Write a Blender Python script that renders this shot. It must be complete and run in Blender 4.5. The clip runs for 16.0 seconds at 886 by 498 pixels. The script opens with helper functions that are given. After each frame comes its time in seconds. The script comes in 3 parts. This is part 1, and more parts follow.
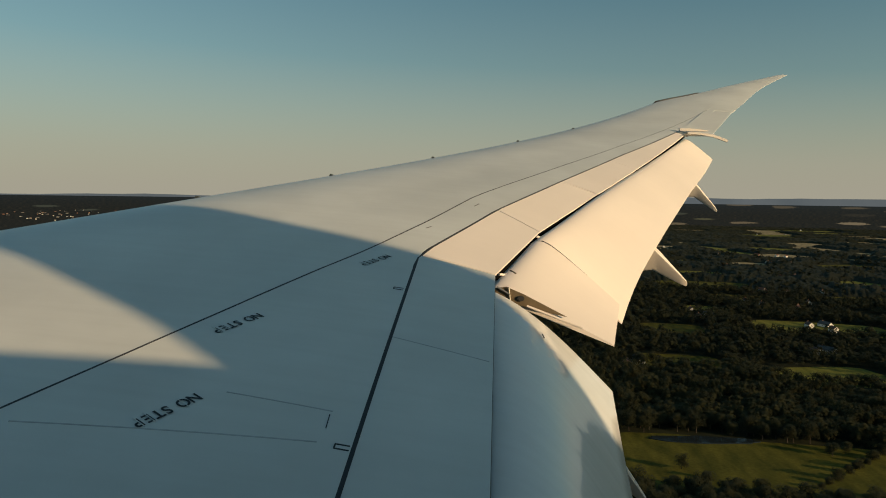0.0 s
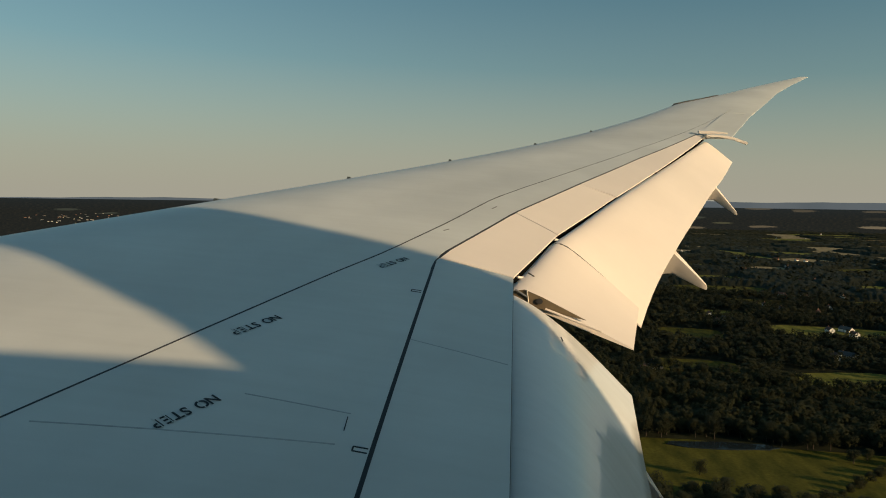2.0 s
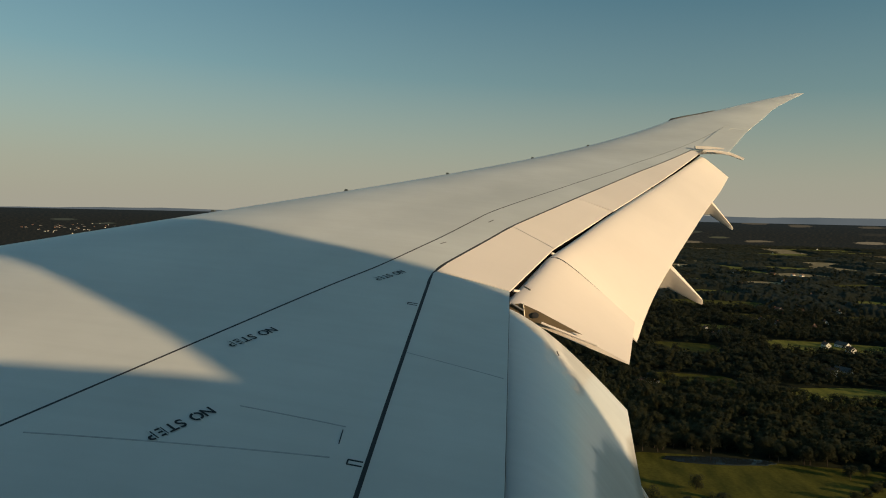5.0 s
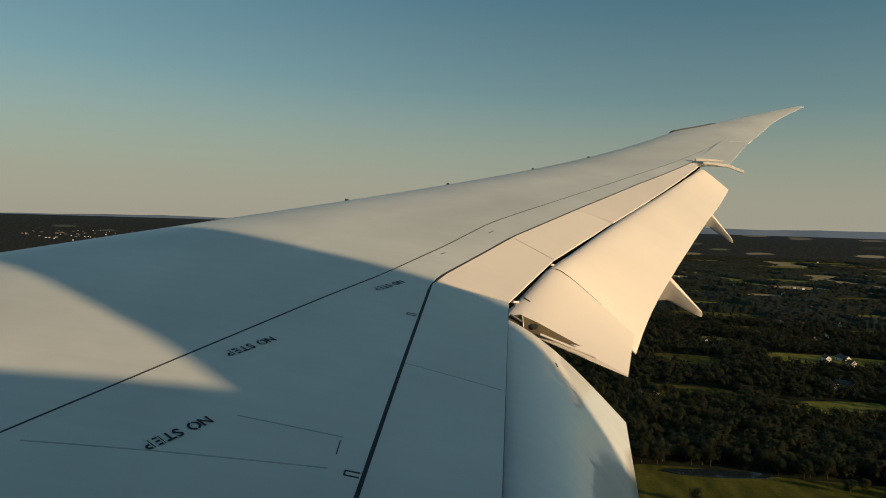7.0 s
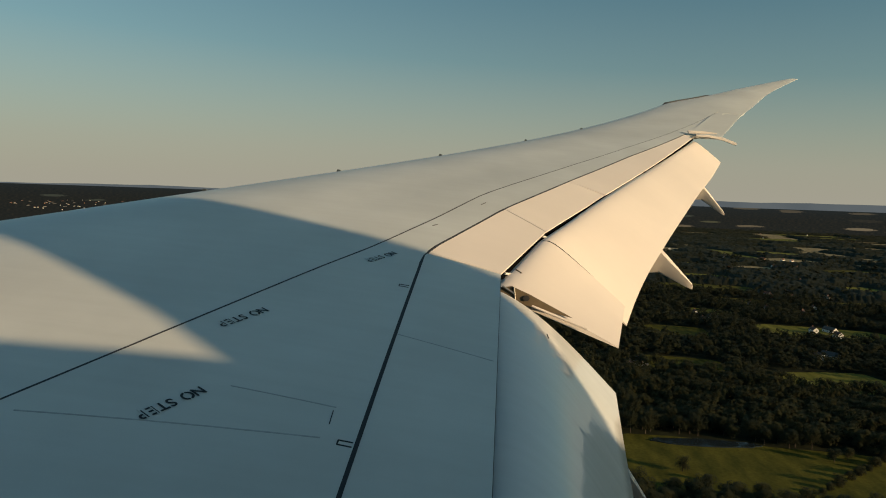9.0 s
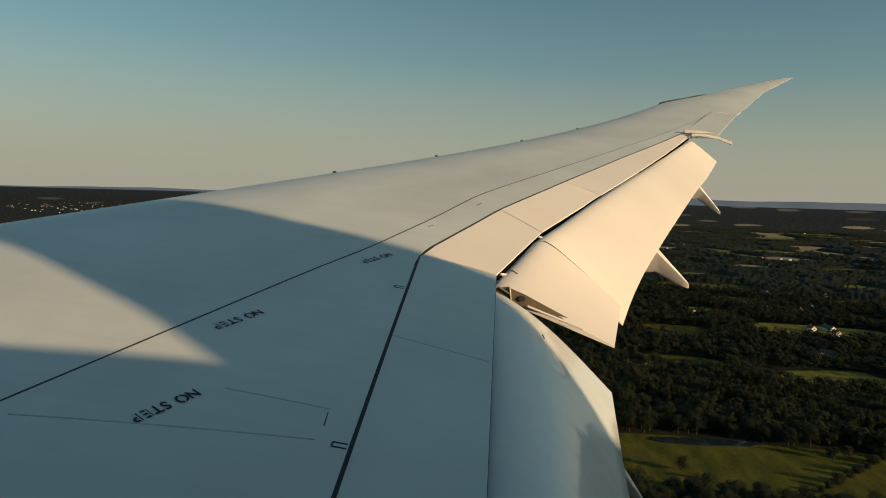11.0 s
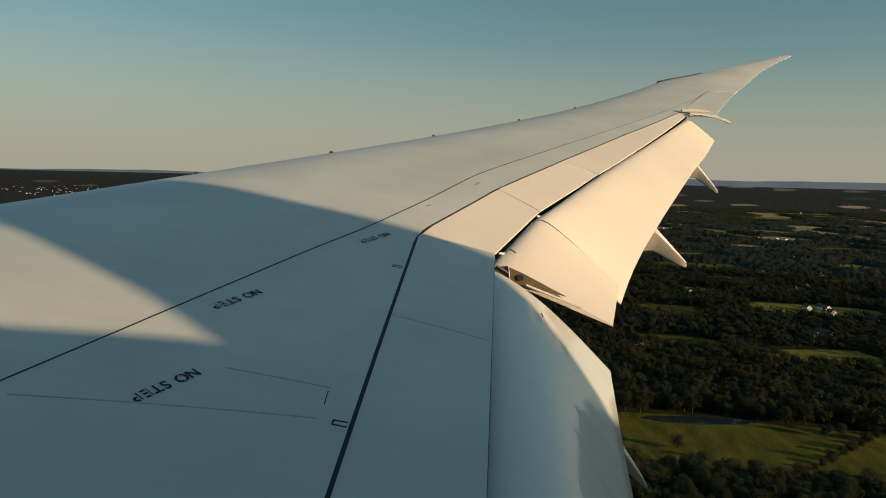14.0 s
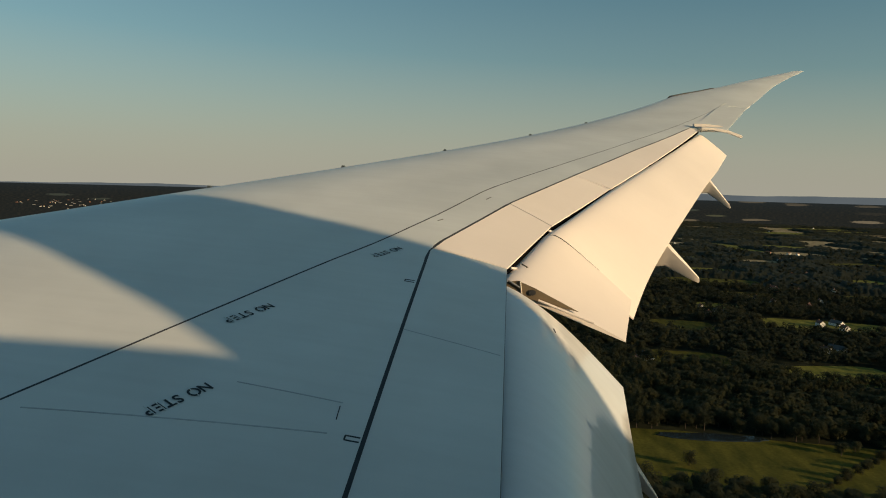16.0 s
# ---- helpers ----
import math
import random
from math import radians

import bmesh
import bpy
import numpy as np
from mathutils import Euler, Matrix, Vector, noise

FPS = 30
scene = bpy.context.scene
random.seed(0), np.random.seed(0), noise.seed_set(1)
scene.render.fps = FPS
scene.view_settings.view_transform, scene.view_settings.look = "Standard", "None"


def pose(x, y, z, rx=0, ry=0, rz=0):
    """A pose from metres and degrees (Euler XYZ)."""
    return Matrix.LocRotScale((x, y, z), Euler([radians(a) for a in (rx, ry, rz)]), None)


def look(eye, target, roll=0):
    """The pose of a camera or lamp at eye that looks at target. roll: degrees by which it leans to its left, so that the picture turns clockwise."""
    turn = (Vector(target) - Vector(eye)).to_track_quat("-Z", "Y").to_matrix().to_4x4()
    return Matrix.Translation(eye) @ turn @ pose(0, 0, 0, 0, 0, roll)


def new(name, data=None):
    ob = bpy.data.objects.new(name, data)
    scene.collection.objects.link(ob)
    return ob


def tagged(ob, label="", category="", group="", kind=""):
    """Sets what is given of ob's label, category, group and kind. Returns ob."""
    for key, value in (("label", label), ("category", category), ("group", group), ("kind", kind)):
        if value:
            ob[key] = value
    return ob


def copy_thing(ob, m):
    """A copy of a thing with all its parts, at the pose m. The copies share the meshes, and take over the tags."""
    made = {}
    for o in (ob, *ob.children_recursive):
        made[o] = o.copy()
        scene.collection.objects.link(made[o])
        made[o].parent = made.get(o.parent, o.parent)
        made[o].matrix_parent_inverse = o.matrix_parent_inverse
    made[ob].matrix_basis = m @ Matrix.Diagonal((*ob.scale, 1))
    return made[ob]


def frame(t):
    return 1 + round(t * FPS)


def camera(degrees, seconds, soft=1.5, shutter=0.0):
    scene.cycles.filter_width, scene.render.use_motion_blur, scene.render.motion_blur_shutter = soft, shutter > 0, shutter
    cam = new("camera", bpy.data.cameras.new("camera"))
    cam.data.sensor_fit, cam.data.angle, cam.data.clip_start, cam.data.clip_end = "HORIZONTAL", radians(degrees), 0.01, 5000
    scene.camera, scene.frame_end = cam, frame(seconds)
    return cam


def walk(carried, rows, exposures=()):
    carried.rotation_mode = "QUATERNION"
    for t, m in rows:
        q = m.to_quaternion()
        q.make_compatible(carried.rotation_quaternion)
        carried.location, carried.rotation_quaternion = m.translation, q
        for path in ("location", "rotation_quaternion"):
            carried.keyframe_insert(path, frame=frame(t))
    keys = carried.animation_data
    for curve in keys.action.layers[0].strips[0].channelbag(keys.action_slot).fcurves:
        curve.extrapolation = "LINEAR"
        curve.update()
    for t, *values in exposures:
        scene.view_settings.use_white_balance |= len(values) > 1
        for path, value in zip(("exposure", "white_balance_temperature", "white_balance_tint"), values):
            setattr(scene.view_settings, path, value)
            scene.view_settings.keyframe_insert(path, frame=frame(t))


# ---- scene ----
EYE = (2.9, 0.0, 170.0)
cam = camera(62.18, 16.0, 1.0)
walk(cam, [
    (0, pose(2.886, -0.011, 170.003, 86.047, -0.782, -85.756)),
    (0.5, pose(2.896, -0.014, 170.007, 85.642, -0.905, -85.707)),
    (1, pose(2.887, -0.018, 170.012, 85.749, -0.809, -86.098)),
    (1.5, pose(2.910, 0.007, 169.987, 86.493, -0.688, -84.936)),
    (2, pose(2.915, 0.008, 169.989, 86.309, -0.801, -84.488)),
    (2.5, pose(2.911, 0.012, 169.993, 86.172, -0.951, -84.817)),
    (3, pose(2.900, 0.020, 169.999, 86.064, -1.443, -85.050)),
    (3.5, pose(2.901, 0.011, 169.996, 86.403, -1.249, -85.022)),
    (4, pose(2.904, 0.005, 169.997, 86.535, -1.122, -84.943)),
    (4.5, pose(2.901, 0.004, 169.996, 86.903, -1.113, -84.794)),
    (7, pose(2.889, -0.005, 170.007, 88.044, -1.689, -84.655)),
    (7.5, pose(2.892, -0.004, 170.003, 87.759, -1.683, -84.691)),
    (8, pose(2.899, 0.004, 170.004, 86.921, -1.899, -84.852)),
    (8.5, pose(2.901, 0.010, 170.002, 86.072, -2.004, -85.197)),
    (9, pose(2.890, 0.001, 170.010, 85.826, -1.938, -85.281)),
    (11.5, pose(2.887, -0.027, 170.014, 85.939, -1.534, -85.515)),
    (12, pose(2.877, -0.019, 170.010, 86.093, -1.759, -85.709)),
    (12.5, pose(2.889, -0.020, 170.008, 85.578, -1.473, -85.843)),
    (13, pose(2.890, -0.018, 170.000, 85.044, -1.410, -85.942)),
    (13.5, pose(2.894, -0.013, 170.000, 84.557, -1.372, -85.921)),
    (14, pose(2.906, -0.008, 169.992, 84.428, -1.359, -85.742)),
    (14.5, pose(2.903, 0.006, 170.002, 84.369, -1.783, -85.619)),
    (15, pose(2.910, 0.004, 169.997, 84.442, -1.568, -85.410)),
    (15.5, pose(2.909, -0.003, 169.994, 84.858, -1.335, -85.167)),
    (16, pose(2.914, 0.010, 169.995, 85.510, -1.486, -84.934)),
], exposures=((0, 0.55, 6690, 10), (1, 0.55, 6690, 10), (1.8, 0.56, 6570, 10), (4.7, 0.57, 6570, 10), (8, 0.47, 6570, 10), (8.5, 0.49, 6570, 10),
             (9.1, 0.54, 6570, 10), (12, 0.55, 6560, 10), (14.5, 0.58, 6540, 10), (16, 0.58, 6500, 10)))

# ---- light ----
SUN_RUN = Vector((1.0, 2.2, -0.49)).normalized()
sun_data = bpy.data.lights.new("sun", "SUN")
sun_data.energy, sun_data.angle, sun_data.color = 3.1, radians(0.45), (1.0, 0.70, 0.385)
sun = new("sun", sun_data)
sun.matrix_world = look((0, 0, 400), Vector((0, 0, 400)) + SUN_RUN)

world = bpy.data.worlds.new("sky")
scene.world = world
world.use_nodes = True
wn = world.node_tree.nodes
sky = wn.new("ShaderNodeTexSky")
sky.sky_type, sky.sun_disc = "NISHITA", False
sky.sun_elevation = math.asin(-SUN_RUN.z)
sky.sun_rotation = math.atan2(-SUN_RUN.x, -SUN_RUN.y)
sky.altitude, sky.air_density, sky.dust_density, sky.ozone_density = 200, 1.0, 1.15, 3.5
# evening haze: a slight cast over the whole sky and a pale belt round the horizon
cast = wn.new("ShaderNodeMix")
cast.data_type, cast.blend_type = "RGBA", "MULTIPLY"
cast.inputs[0].default_value = 1.0
cast.inputs[7].default_value = (0.92, 1.0, 0.74, 1)
up = wn.new("ShaderNodeTexCoord")
split = wn.new("ShaderNodeSeparateXYZ")
belt = wn.new("ShaderNodeValToRGB")
for p in (0.06, 0.13, 0.20, 0.34):
    belt.color_ramp.elements.new(p)
for e, v in zip(belt.color_ramp.elements, (0.94, 0.80, 0.46, 0.15, 0.0, 0.0)):
    e.color = (v, v, v, 1)
haze = wn.new("ShaderNodeMix")
haze.data_type = "RGBA"
haze.inputs[7].default_value = (3.37, 3.18, 2.58, 1)
wl = world.node_tree.links
wl.new(sky.outputs[0], cast.inputs[6])
wl.new(up.outputs["Generated"], split.inputs[0])
# the belt stands highest opposite the sun
rise_by = wn.new("ShaderNodeMath")
rise_by.operation = "MULTIPLY_ADD"
rise_by.inputs[1].default_value, rise_by.inputs[2].default_value = 0.32, 1.27
height_in = wn.new("ShaderNodeMath")
height_in.operation = "MULTIPLY"
wl.new(split.outputs["Z"], height_in.inputs[0])
wl.new(rise_by.outputs[0], height_in.inputs[1])
wl.new(height_in.outputs[0], belt.inputs[0])
# towards the sun the sky stays bright
aim = wn.new("ShaderNodeVectorMath")
aim.operation = "DOT_PRODUCT"
aim.inputs[1].default_value = tuple(-SUN_RUN)
glow = wn.new("ShaderNodeMapRange")
glow.interpolation_type = "SMOOTHSTEP"
for k, v in ((1, 0.2), (2, 0.8), (3, 1.0), (4, 0.0)):
    glow.inputs[k].default_value = v
share = wn.new("ShaderNodeMath")
share.operation = "MULTIPLY"
wl.new(up.outputs["Generated"], aim.inputs[0])
wl.new(aim.outputs["Value"], glow.inputs[0])
wl.new(aim.outputs["Value"], rise_by.inputs[0])
wl.new(belt.outputs[0], share.inputs[0])
wl.new(glow.outputs[0], share.inputs[1])
wl.new(share.outputs[0], haze.inputs[0])
wl.new(cast.outputs[2], haze.inputs[6])
wl.new(haze.outputs[2], wn["Background"].inputs[0])
wn["Background"].inputs[1].default_value = 0.0775


# ---- materials ----
def material(name, rough=0.5, metal=0.0):
    m = bpy.data.materials.new(name)
    m.use_nodes = True
    b = m.node_tree.nodes["Principled BSDF"]
    b.inputs["Roughness"].default_value, b.inputs["Metallic"].default_value = rough, metal
    return m, m.node_tree.nodes, m.node_tree.links, b


def ramp(nodes, links, source, stops):
    r = nodes.new("ShaderNodeValToRGB")
    while len(r.color_ramp.elements) < len(stops):
        r.color_ramp.elements.new(0.5)
    for e, (p, col) in zip(r.color_ramp.elements, stops):
        e.position, e.color = p, (*col, 1)
    links.new(source, r.inputs[0])
    return r


def noise_tex(nodes, links, scale, detail=4.0, coord="Object", stretch=(1, 1, 1)):
    c = nodes.new("ShaderNodeTexCoord")
    mp = nodes.new("ShaderNodeMapping")
    mp.inputs["Scale"].default_value = stretch
    links.new(c.outputs[coord], mp.inputs[0])
    n = nodes.new("ShaderNodeTexNoise")
    n.inputs["Scale"].default_value, n.inputs["Detail"].default_value = scale, detail
    links.new(mp.outputs[0], n.inputs["Vector"])
    return n


def paint(name, tone, rough, spread=0.04, coat=0.2, soot=0.035):
    """Aircraft paint: faint broad stains, streaks along the airflow, fine unevenness."""
    m, n, l, b = material(name, rough)
    wide = noise_tex(n, l, 0.7, 5.0)
    streak = noise_tex(n, l, 1.0, 6.0, "Object", (9, 0.6, 3))
    dark = tuple(v * (1 - spread * 2.5) for v in tone)
    lite = tuple(min(1, v * (1 + spread)) for v in tone)
    r1 = ramp(n, l, wide.outputs[0], [(0.3, dark), (0.7, lite)])
    r2 = ramp(n, l, streak.outputs[0], [(0.35, (1 - soot, 1 - soot, 1 - 1.1 * soot)), (0.6, (1, 1, 1))])
    mix = n.new("ShaderNodeMix")
    mix.data_type, mix.blend_type = "RGBA", "MULTIPLY"
    mix.inputs[0].default_value = 1.0
    l.new(r1.outputs[0], mix.inputs[6])
    l.new(r2.outputs[0], mix.inputs[7])
    l.new(mix.outputs[2], b.inputs["Base Color"])
    b.inputs["Coat Weight"].default_value, b.inputs["Coat Roughness"].default_value = coat, 0.07
    rr = n.new("ShaderNodeMapRange")
    rr.inputs[3].default_value, rr.inputs[4].default_value = rough - 0.06, rough + 0.1
    l.new(streak.outputs[0], rr.inputs[0])
    l.new(rr.outputs[0], b.inputs["Roughness"])
    bump = n.new("ShaderNodeBump")
    bump.inputs["Strength"].default_value, bump.inputs["Distance"].default_value = 0.04, 0.01
    l.new(wide.outputs[0], bump.inputs["Height"])
    l.new(bump.outputs[0], b.inputs["Normal"])
    return m


def plain(name, tone, rough=0.6, metal=0.0, spread=0.15, scale=8.0):
    m, n, l, b = material(name, rough, metal)
    tex = noise_tex(n, l, scale, 5.0)
    r = ramp(n, l, tex.outputs[0], [(0.3, tuple(v * (1 - spread) for v in tone)), (0.7, tuple(min(1, v * (1 + spread)) for v in tone))])
    l.new(r.outputs[0], b.inputs["Base Color"])
    return m


WHITE = paint("wing_paint", (0.705, 0.735, 0.715), 0.46, 0.05, 0.06)


def ripple(m, scale, stretch, height):
    """A faint waviness of the skin, which shows in its reflections."""
    n, l = m.node_tree.nodes, m.node_tree.links
    tex = noise_tex(n, l, scale, 2.0, "Object", stretch)
    bump = n.new("ShaderNodeBump")
    bump.inputs["Strength"].default_value, bump.inputs["Distance"].default_value = 1.0, height
    l.new(tex.outputs[0], bump.inputs["Height"])
    l.new(bump.outputs[0], n["Principled BSDF"].inputs["Coat Normal"])
    return m


# lighter and warmer than the wing: part of the low sunlight is painted in
FLAP_WHITE = paint("warmed_flap_paint", (0.825, 0.757, 0.695), 0.58, 0.018, 0.05, 0.01)
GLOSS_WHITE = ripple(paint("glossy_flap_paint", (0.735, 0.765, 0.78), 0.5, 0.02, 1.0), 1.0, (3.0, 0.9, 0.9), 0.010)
GLOSS_WHITE.node_tree.nodes["Principled BSDF"].inputs["Coat IOR"].default_value = 1.62
HULL = paint("hull_paint", (0.80, 0.80, 0.80), 0.30)
SEAL = plain("dark_sealant", (0.03, 0.032, 0.035), 0.7)
COVE = plain("bay_shade_black", (0.018, 0.018, 0.017), 0.8)
METAL = plain("bare_metal", (0.42, 0.41, 0.38), 0.35, 0.8)
BLACK = plain("stencil_black", (0.015, 0.015, 0.017), 0.55)
# near-black without sheen, for the slot's painted shade and its small blocks
PITCH = plain("slot_black", (0.006, 0.006, 0.006), 0.9)
PITCH.node_tree.nodes["Principled BSDF"].inputs["Specular IOR Level"].default_value = 0.0
RIB = plain("primer", (0.16, 0.12, 0.07), 0.7)
FADED = plain("faded_seam", (0.43, 0.46, 0.47), 0.5)
MARK_GREY = plain("mark_grey", (0.20, 0.20, 0.19), 0.8)
BUMPER = plain("grey_rubber", (0.055, 0.07, 0.075), 0.7)


# ---- mesh helpers ----
def mesh_from(name, verts, faces, sharp=35):
    me = bpy.data.meshes.new(name)
    me.from_pydata([tuple(v) for v in verts], [], faces)
    bm = bmesh.new()
    bm.from_mesh(me)
    bmesh.ops.recalc_face_normals(bm, faces=bm.faces)
    bm.to_mesh(me)
    bm.free()
    me.shade_smooth()
    me.set_sharp_from_angle(angle=radians(sharp))
    return me


def part(name, me, mat, parent, label=""):
    ob = new(name, me)
    me.materials.append(mat)
    ob.parent = parent
    return tagged(ob, label)


def loft(name, loops, sharp=35):
    """A closed skin over equal loops of points, capped at both ends."""
    k = len(loops[0])
    verts = [p for lp in loops for p in lp]
    faces = []
    for i in range(len(loops) - 1):
        for j in range(k):
            a, b = i * k + j, i * k + (j + 1) % k
            faces.append((a, b, b + k, a + k))
    faces.append(tuple(range(k)))
    faces.append(tuple(range(len(verts) - k, len(verts))))
    return mesh_from(name, verts, faces, sharp)


# ---- the wing's shape: X outboard, Y forward, Z up, from the cabin window ----
def rise(x):
    return 2.558e-4 * x ** 3 - 9.615e-3 * x ** 2 + 0.30508 * x - 2.9074


def lead_y(x):
    return float(np.interp(x, [2.0, 2.9, 26.1, 27.1, 28.4, 29.23, 30.06], [11.9, 11.3, -4.72, -6.0, -7.5, -8.62, -9.85]))


def trail_y(x):
    return float(np.interp(x, [2.9, 10.45, 12.19, 21.1, 24.8, 25.6, 26.4, 27.2, 27.8, 28.4, 29.2, 30.06], [0, 0, -0.54, -4.9, -6.68, -7.12, -7.56, -8.0, -8.35, -8.76, -9.39, -10.14]))


def incidence(x):
    return math.tan(radians(float(np.interp(x, [2.9, 10, 20, 30], [4.0, 3.0, 2.0, 1.0]))))


CROWN = 0.14


def top(x, y):
    """Height of the upper surface."""
    s, chord = 11 - 0.687 * (x - 2.9) - y, 11 - 0.687 * (x - 2.9) - trail_y(x)
    if x > 26.6:
        s, chord = lead_y(x) - y, lead_y(x) - trail_y(x)
    chord = max(chord, 0.25)
    q = s / chord
    z = rise(x) - incidence(x) * s + 0.10 * chord * q * (1 - q)
    nose, edge = 0.07 * chord, lead_y(x) - y
    if edge < nose:
        z -= 0.036 * chord * (1 - math.sqrt(max(0, 1 - (1 - edge / nose) ** 2)))
    # the forward part falls away to the leading edge
    whole = max(lead_y(x) - trail_y(x), 0.25)
    f = edge / whole
    if f < 0.6:
        z += CROWN * min(1.0, max(0.0, (26.5 - x) / 2.5)) * whole * (f - 0.062) * (1 - f / 0.6) ** 2
    return z


def thick(x, q):
    chord = max(lead_y(x) - trail_y(x), 0.2)
    return 1.1 * chord * 0.12 * (2.969 * math.sqrt(q) - 1.26 * q - 3.516 * q * q + 2.843 * q ** 3 - 1.015 * q ** 4)


def spar_y(x):
    return float(np.interp(x, [2.0, 6.99, 7.71, 8.7, 9.84, 10.75, 12.02, 13.53, 14.51, 16.52, 19.12, 22.06, 25.5], [5.15, 2.93, 2.61, 2.19, 1.72, 1.325, 0.84, 0.31, -0.17, -1.22, -2.65, -4.39, -6.4]))


def hinge_y(x):
    return float(np.interp(x, [2.0, 10.7, 12.9, 15.28, 18.02, 21.33, 26], [0.812, 0.822, 0.0, -1.12, -2.48, -4.3, -6.9]))


airliner = tagged(new("airliner"), "white twin-engine airliner in flight with landing flaps lowered", "aircraft")
airliner.location = (0, 0, 170)


def span(x0, x1, step):
    k = max(2, int(math.ceil((x1 - x0) / step)) + 1)
    return [x0 + (x1 - x0) * i / (k - 1) for i in range(k)]


CUT = 25.2


def skin_loop(x, aft):
    le = lead_y(x)
    chord = le - trail_y(x)
    length = le - aft
    fr = [0, 0.0015, 0.006, 0.014, 0.026, 0.042, 0.065, 0.1] + [0.1 + 0.9 * i / 14 for i in range(1, 15)]
    ys = [le - length * v for v in fr]
    up = [(x, y, top(x, y)) for y in ys]
    lo = [(x, y, top(x, y) - max(thick(x, min(1, (le - y) / chord)), 0.02 if x < CUT else 0.008)) for y in reversed(ys[1:])]
    return up + lo


wing = part("wing", loft("wing", [skin_loop(x, spar_y(x) + 0.007) for x in span(2.0, CUT, 0.45)], 50), WHITE, airliner,
            "long swept white composite wing, partly in the fuselage's shadow")
part("wing_tip", loft("wing_tip", [skin_loop(x, trail_y(x)) for x in span(CUT + 0.001, 30.06, 0.18)], 50), WHITE, airliner,
     "raked upswept wing tip")


def drooped(x, y, z, k):
    """A point of the trailing edge, set outboard and down by the share k."""
    return (2.9 + (x - 2.9) * (1 + k), y * (1 + k), z * (1 + k))


def panel(name, fwd, f0, f1, aft, a0, a1, mat, parent, label="", deep=0.03, step=0.5, gap=0.0, droop=(0.0, 0.0), rows=6):
    """A plate between two lines of the plan, laid on the upper surface."""
    n = max(2, int(abs(f1 - f0) / step) + 2)
    loops = []
    for i in range(n):
        u = i / (n - 1)
        xf, xa = f0 + (f1 - f0) * u, a0 + (a1 - a0) * u
        pf, pa = Vector((xf, fwd(xf) - gap)), Vector((xa, aft(xa)))
        up = []
        for j in range(rows):
            p = pf.lerp(pa, j / (rows - 1))
            up.append(drooped(p.x, p.y, top(p.x, p.y), (droop[0] + (droop[1] - droop[0]) * u) * j / (rows - 1)))
        loops.append(up + [(x, y, z - deep) for x, y, z in reversed(up)])
    return part(name, loft(name, loops, 40), mat, parent, label)


panel("trailing_panel", spar_y, 2.6, 21.7, lambda x: hinge_y(x) + 0.013, 2.6, 21.5, WHITE, airliner, "fixed white panel behind the rear spar", gap=0.007)
aileron_y = lambda x: float(np.interp(x, [21.4, 24.85, CUT], [-4.66, -6.22, -6.4]))
panel("trailing_panel", spar_y, 21.702, 24.85, aileron_y, 21.502, 24.85, WHITE, airliner, gap=0.003)
panel("trailing_panel", spar_y, 24.855, CUT, trail_y, 24.855, CUT, WHITE, airliner, gap=0.003)
flush = lambda x: trail_y(x) if x < 12.19 else float(np.interp(x, [12.19, 14.55, 21.2], [-0.54, -1.56, -4.5]))
panel("inboard_panel", hinge_y, 2.6, 10.68, flush, 2.6, 10.44, WHITE, airliner, "fixed white panel ahead of the inboard flap", gap=0.013)
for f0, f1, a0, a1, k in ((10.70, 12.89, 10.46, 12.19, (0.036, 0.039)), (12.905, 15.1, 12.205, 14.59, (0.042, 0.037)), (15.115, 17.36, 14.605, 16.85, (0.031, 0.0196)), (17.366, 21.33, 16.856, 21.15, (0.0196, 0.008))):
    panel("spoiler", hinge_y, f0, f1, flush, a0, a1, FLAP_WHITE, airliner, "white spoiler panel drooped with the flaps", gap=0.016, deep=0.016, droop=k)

# near-black filler under the panels; the bay's shade is put into its colour
bay = []
for x in span(2.6, 21.5, 0.6):
    y0, y1 = spar_y(x) + 0.05, flush(x) + 0.10
    up = [(x, y0 + (y1 - y0) * j / 5, top(x, y0 + (y1 - y0) * j / 5) - 0.036 - 0.05 * max(0, j - 1)) for j in range(6)]
    bay.append(up + [(x, y, z - 0.26 + 0.04 * j) for j, (_, y, z) in enumerate(reversed(up))])
part("bay", loft("bay", bay, 40), COVE, airliner, "near-black filler standing for the shaded bay below the spoilers")
# black seal in the hinge gap
seal = []
for x in span(2.6, 21.4, 0.4):
    w = 0.016 if x < 10.7 else 0.02
    y = hinge_y(x)
    z = top(x, y)
    seal.append([(x, y + w, z + 0.001), (x, y - w, z + 0.001), (x, y - w, z - 0.03), (x, y + w, z - 0.03)])
lap = []
for x in span(2.6, 24.8, 0.35):
    y, w = spar_y(x), float(np.interp(x, [3, 10, 14, 19, 24.8], [0.009, 0.011, 0.009, 0.007, 0.003]))
    z = top(x, y)
    lap.append([(x, y + w, z + 0.0015), (x, y - w, z + 0.0015), (x, y - w, z - 0.03), (x, y + w, z - 0.03)])
part("seal", loft("seal", lap), SEAL, airliner, "thin dark sealant line along the rear spar")
part("seal", loft("seal", seal), SEAL, airliner, "black rubber seal in the spoiler hinge gap")


# thin dark strip for the contact shade where the panel overhangs the flap
edge = []
for x in span(2.95, 10.42, 0.4):
    z = top(x, 0)
    edge.append([(x, -0.001, z - 0.008), (x, -0.004, z - 0.013), (x, -0.004, z - 0.03), (x, 0.0, z - 0.031)])
part("seal", loft("seal", edge), SEAL, airliner, "thin dark strip standing for the shade under the inboard panel's edge")


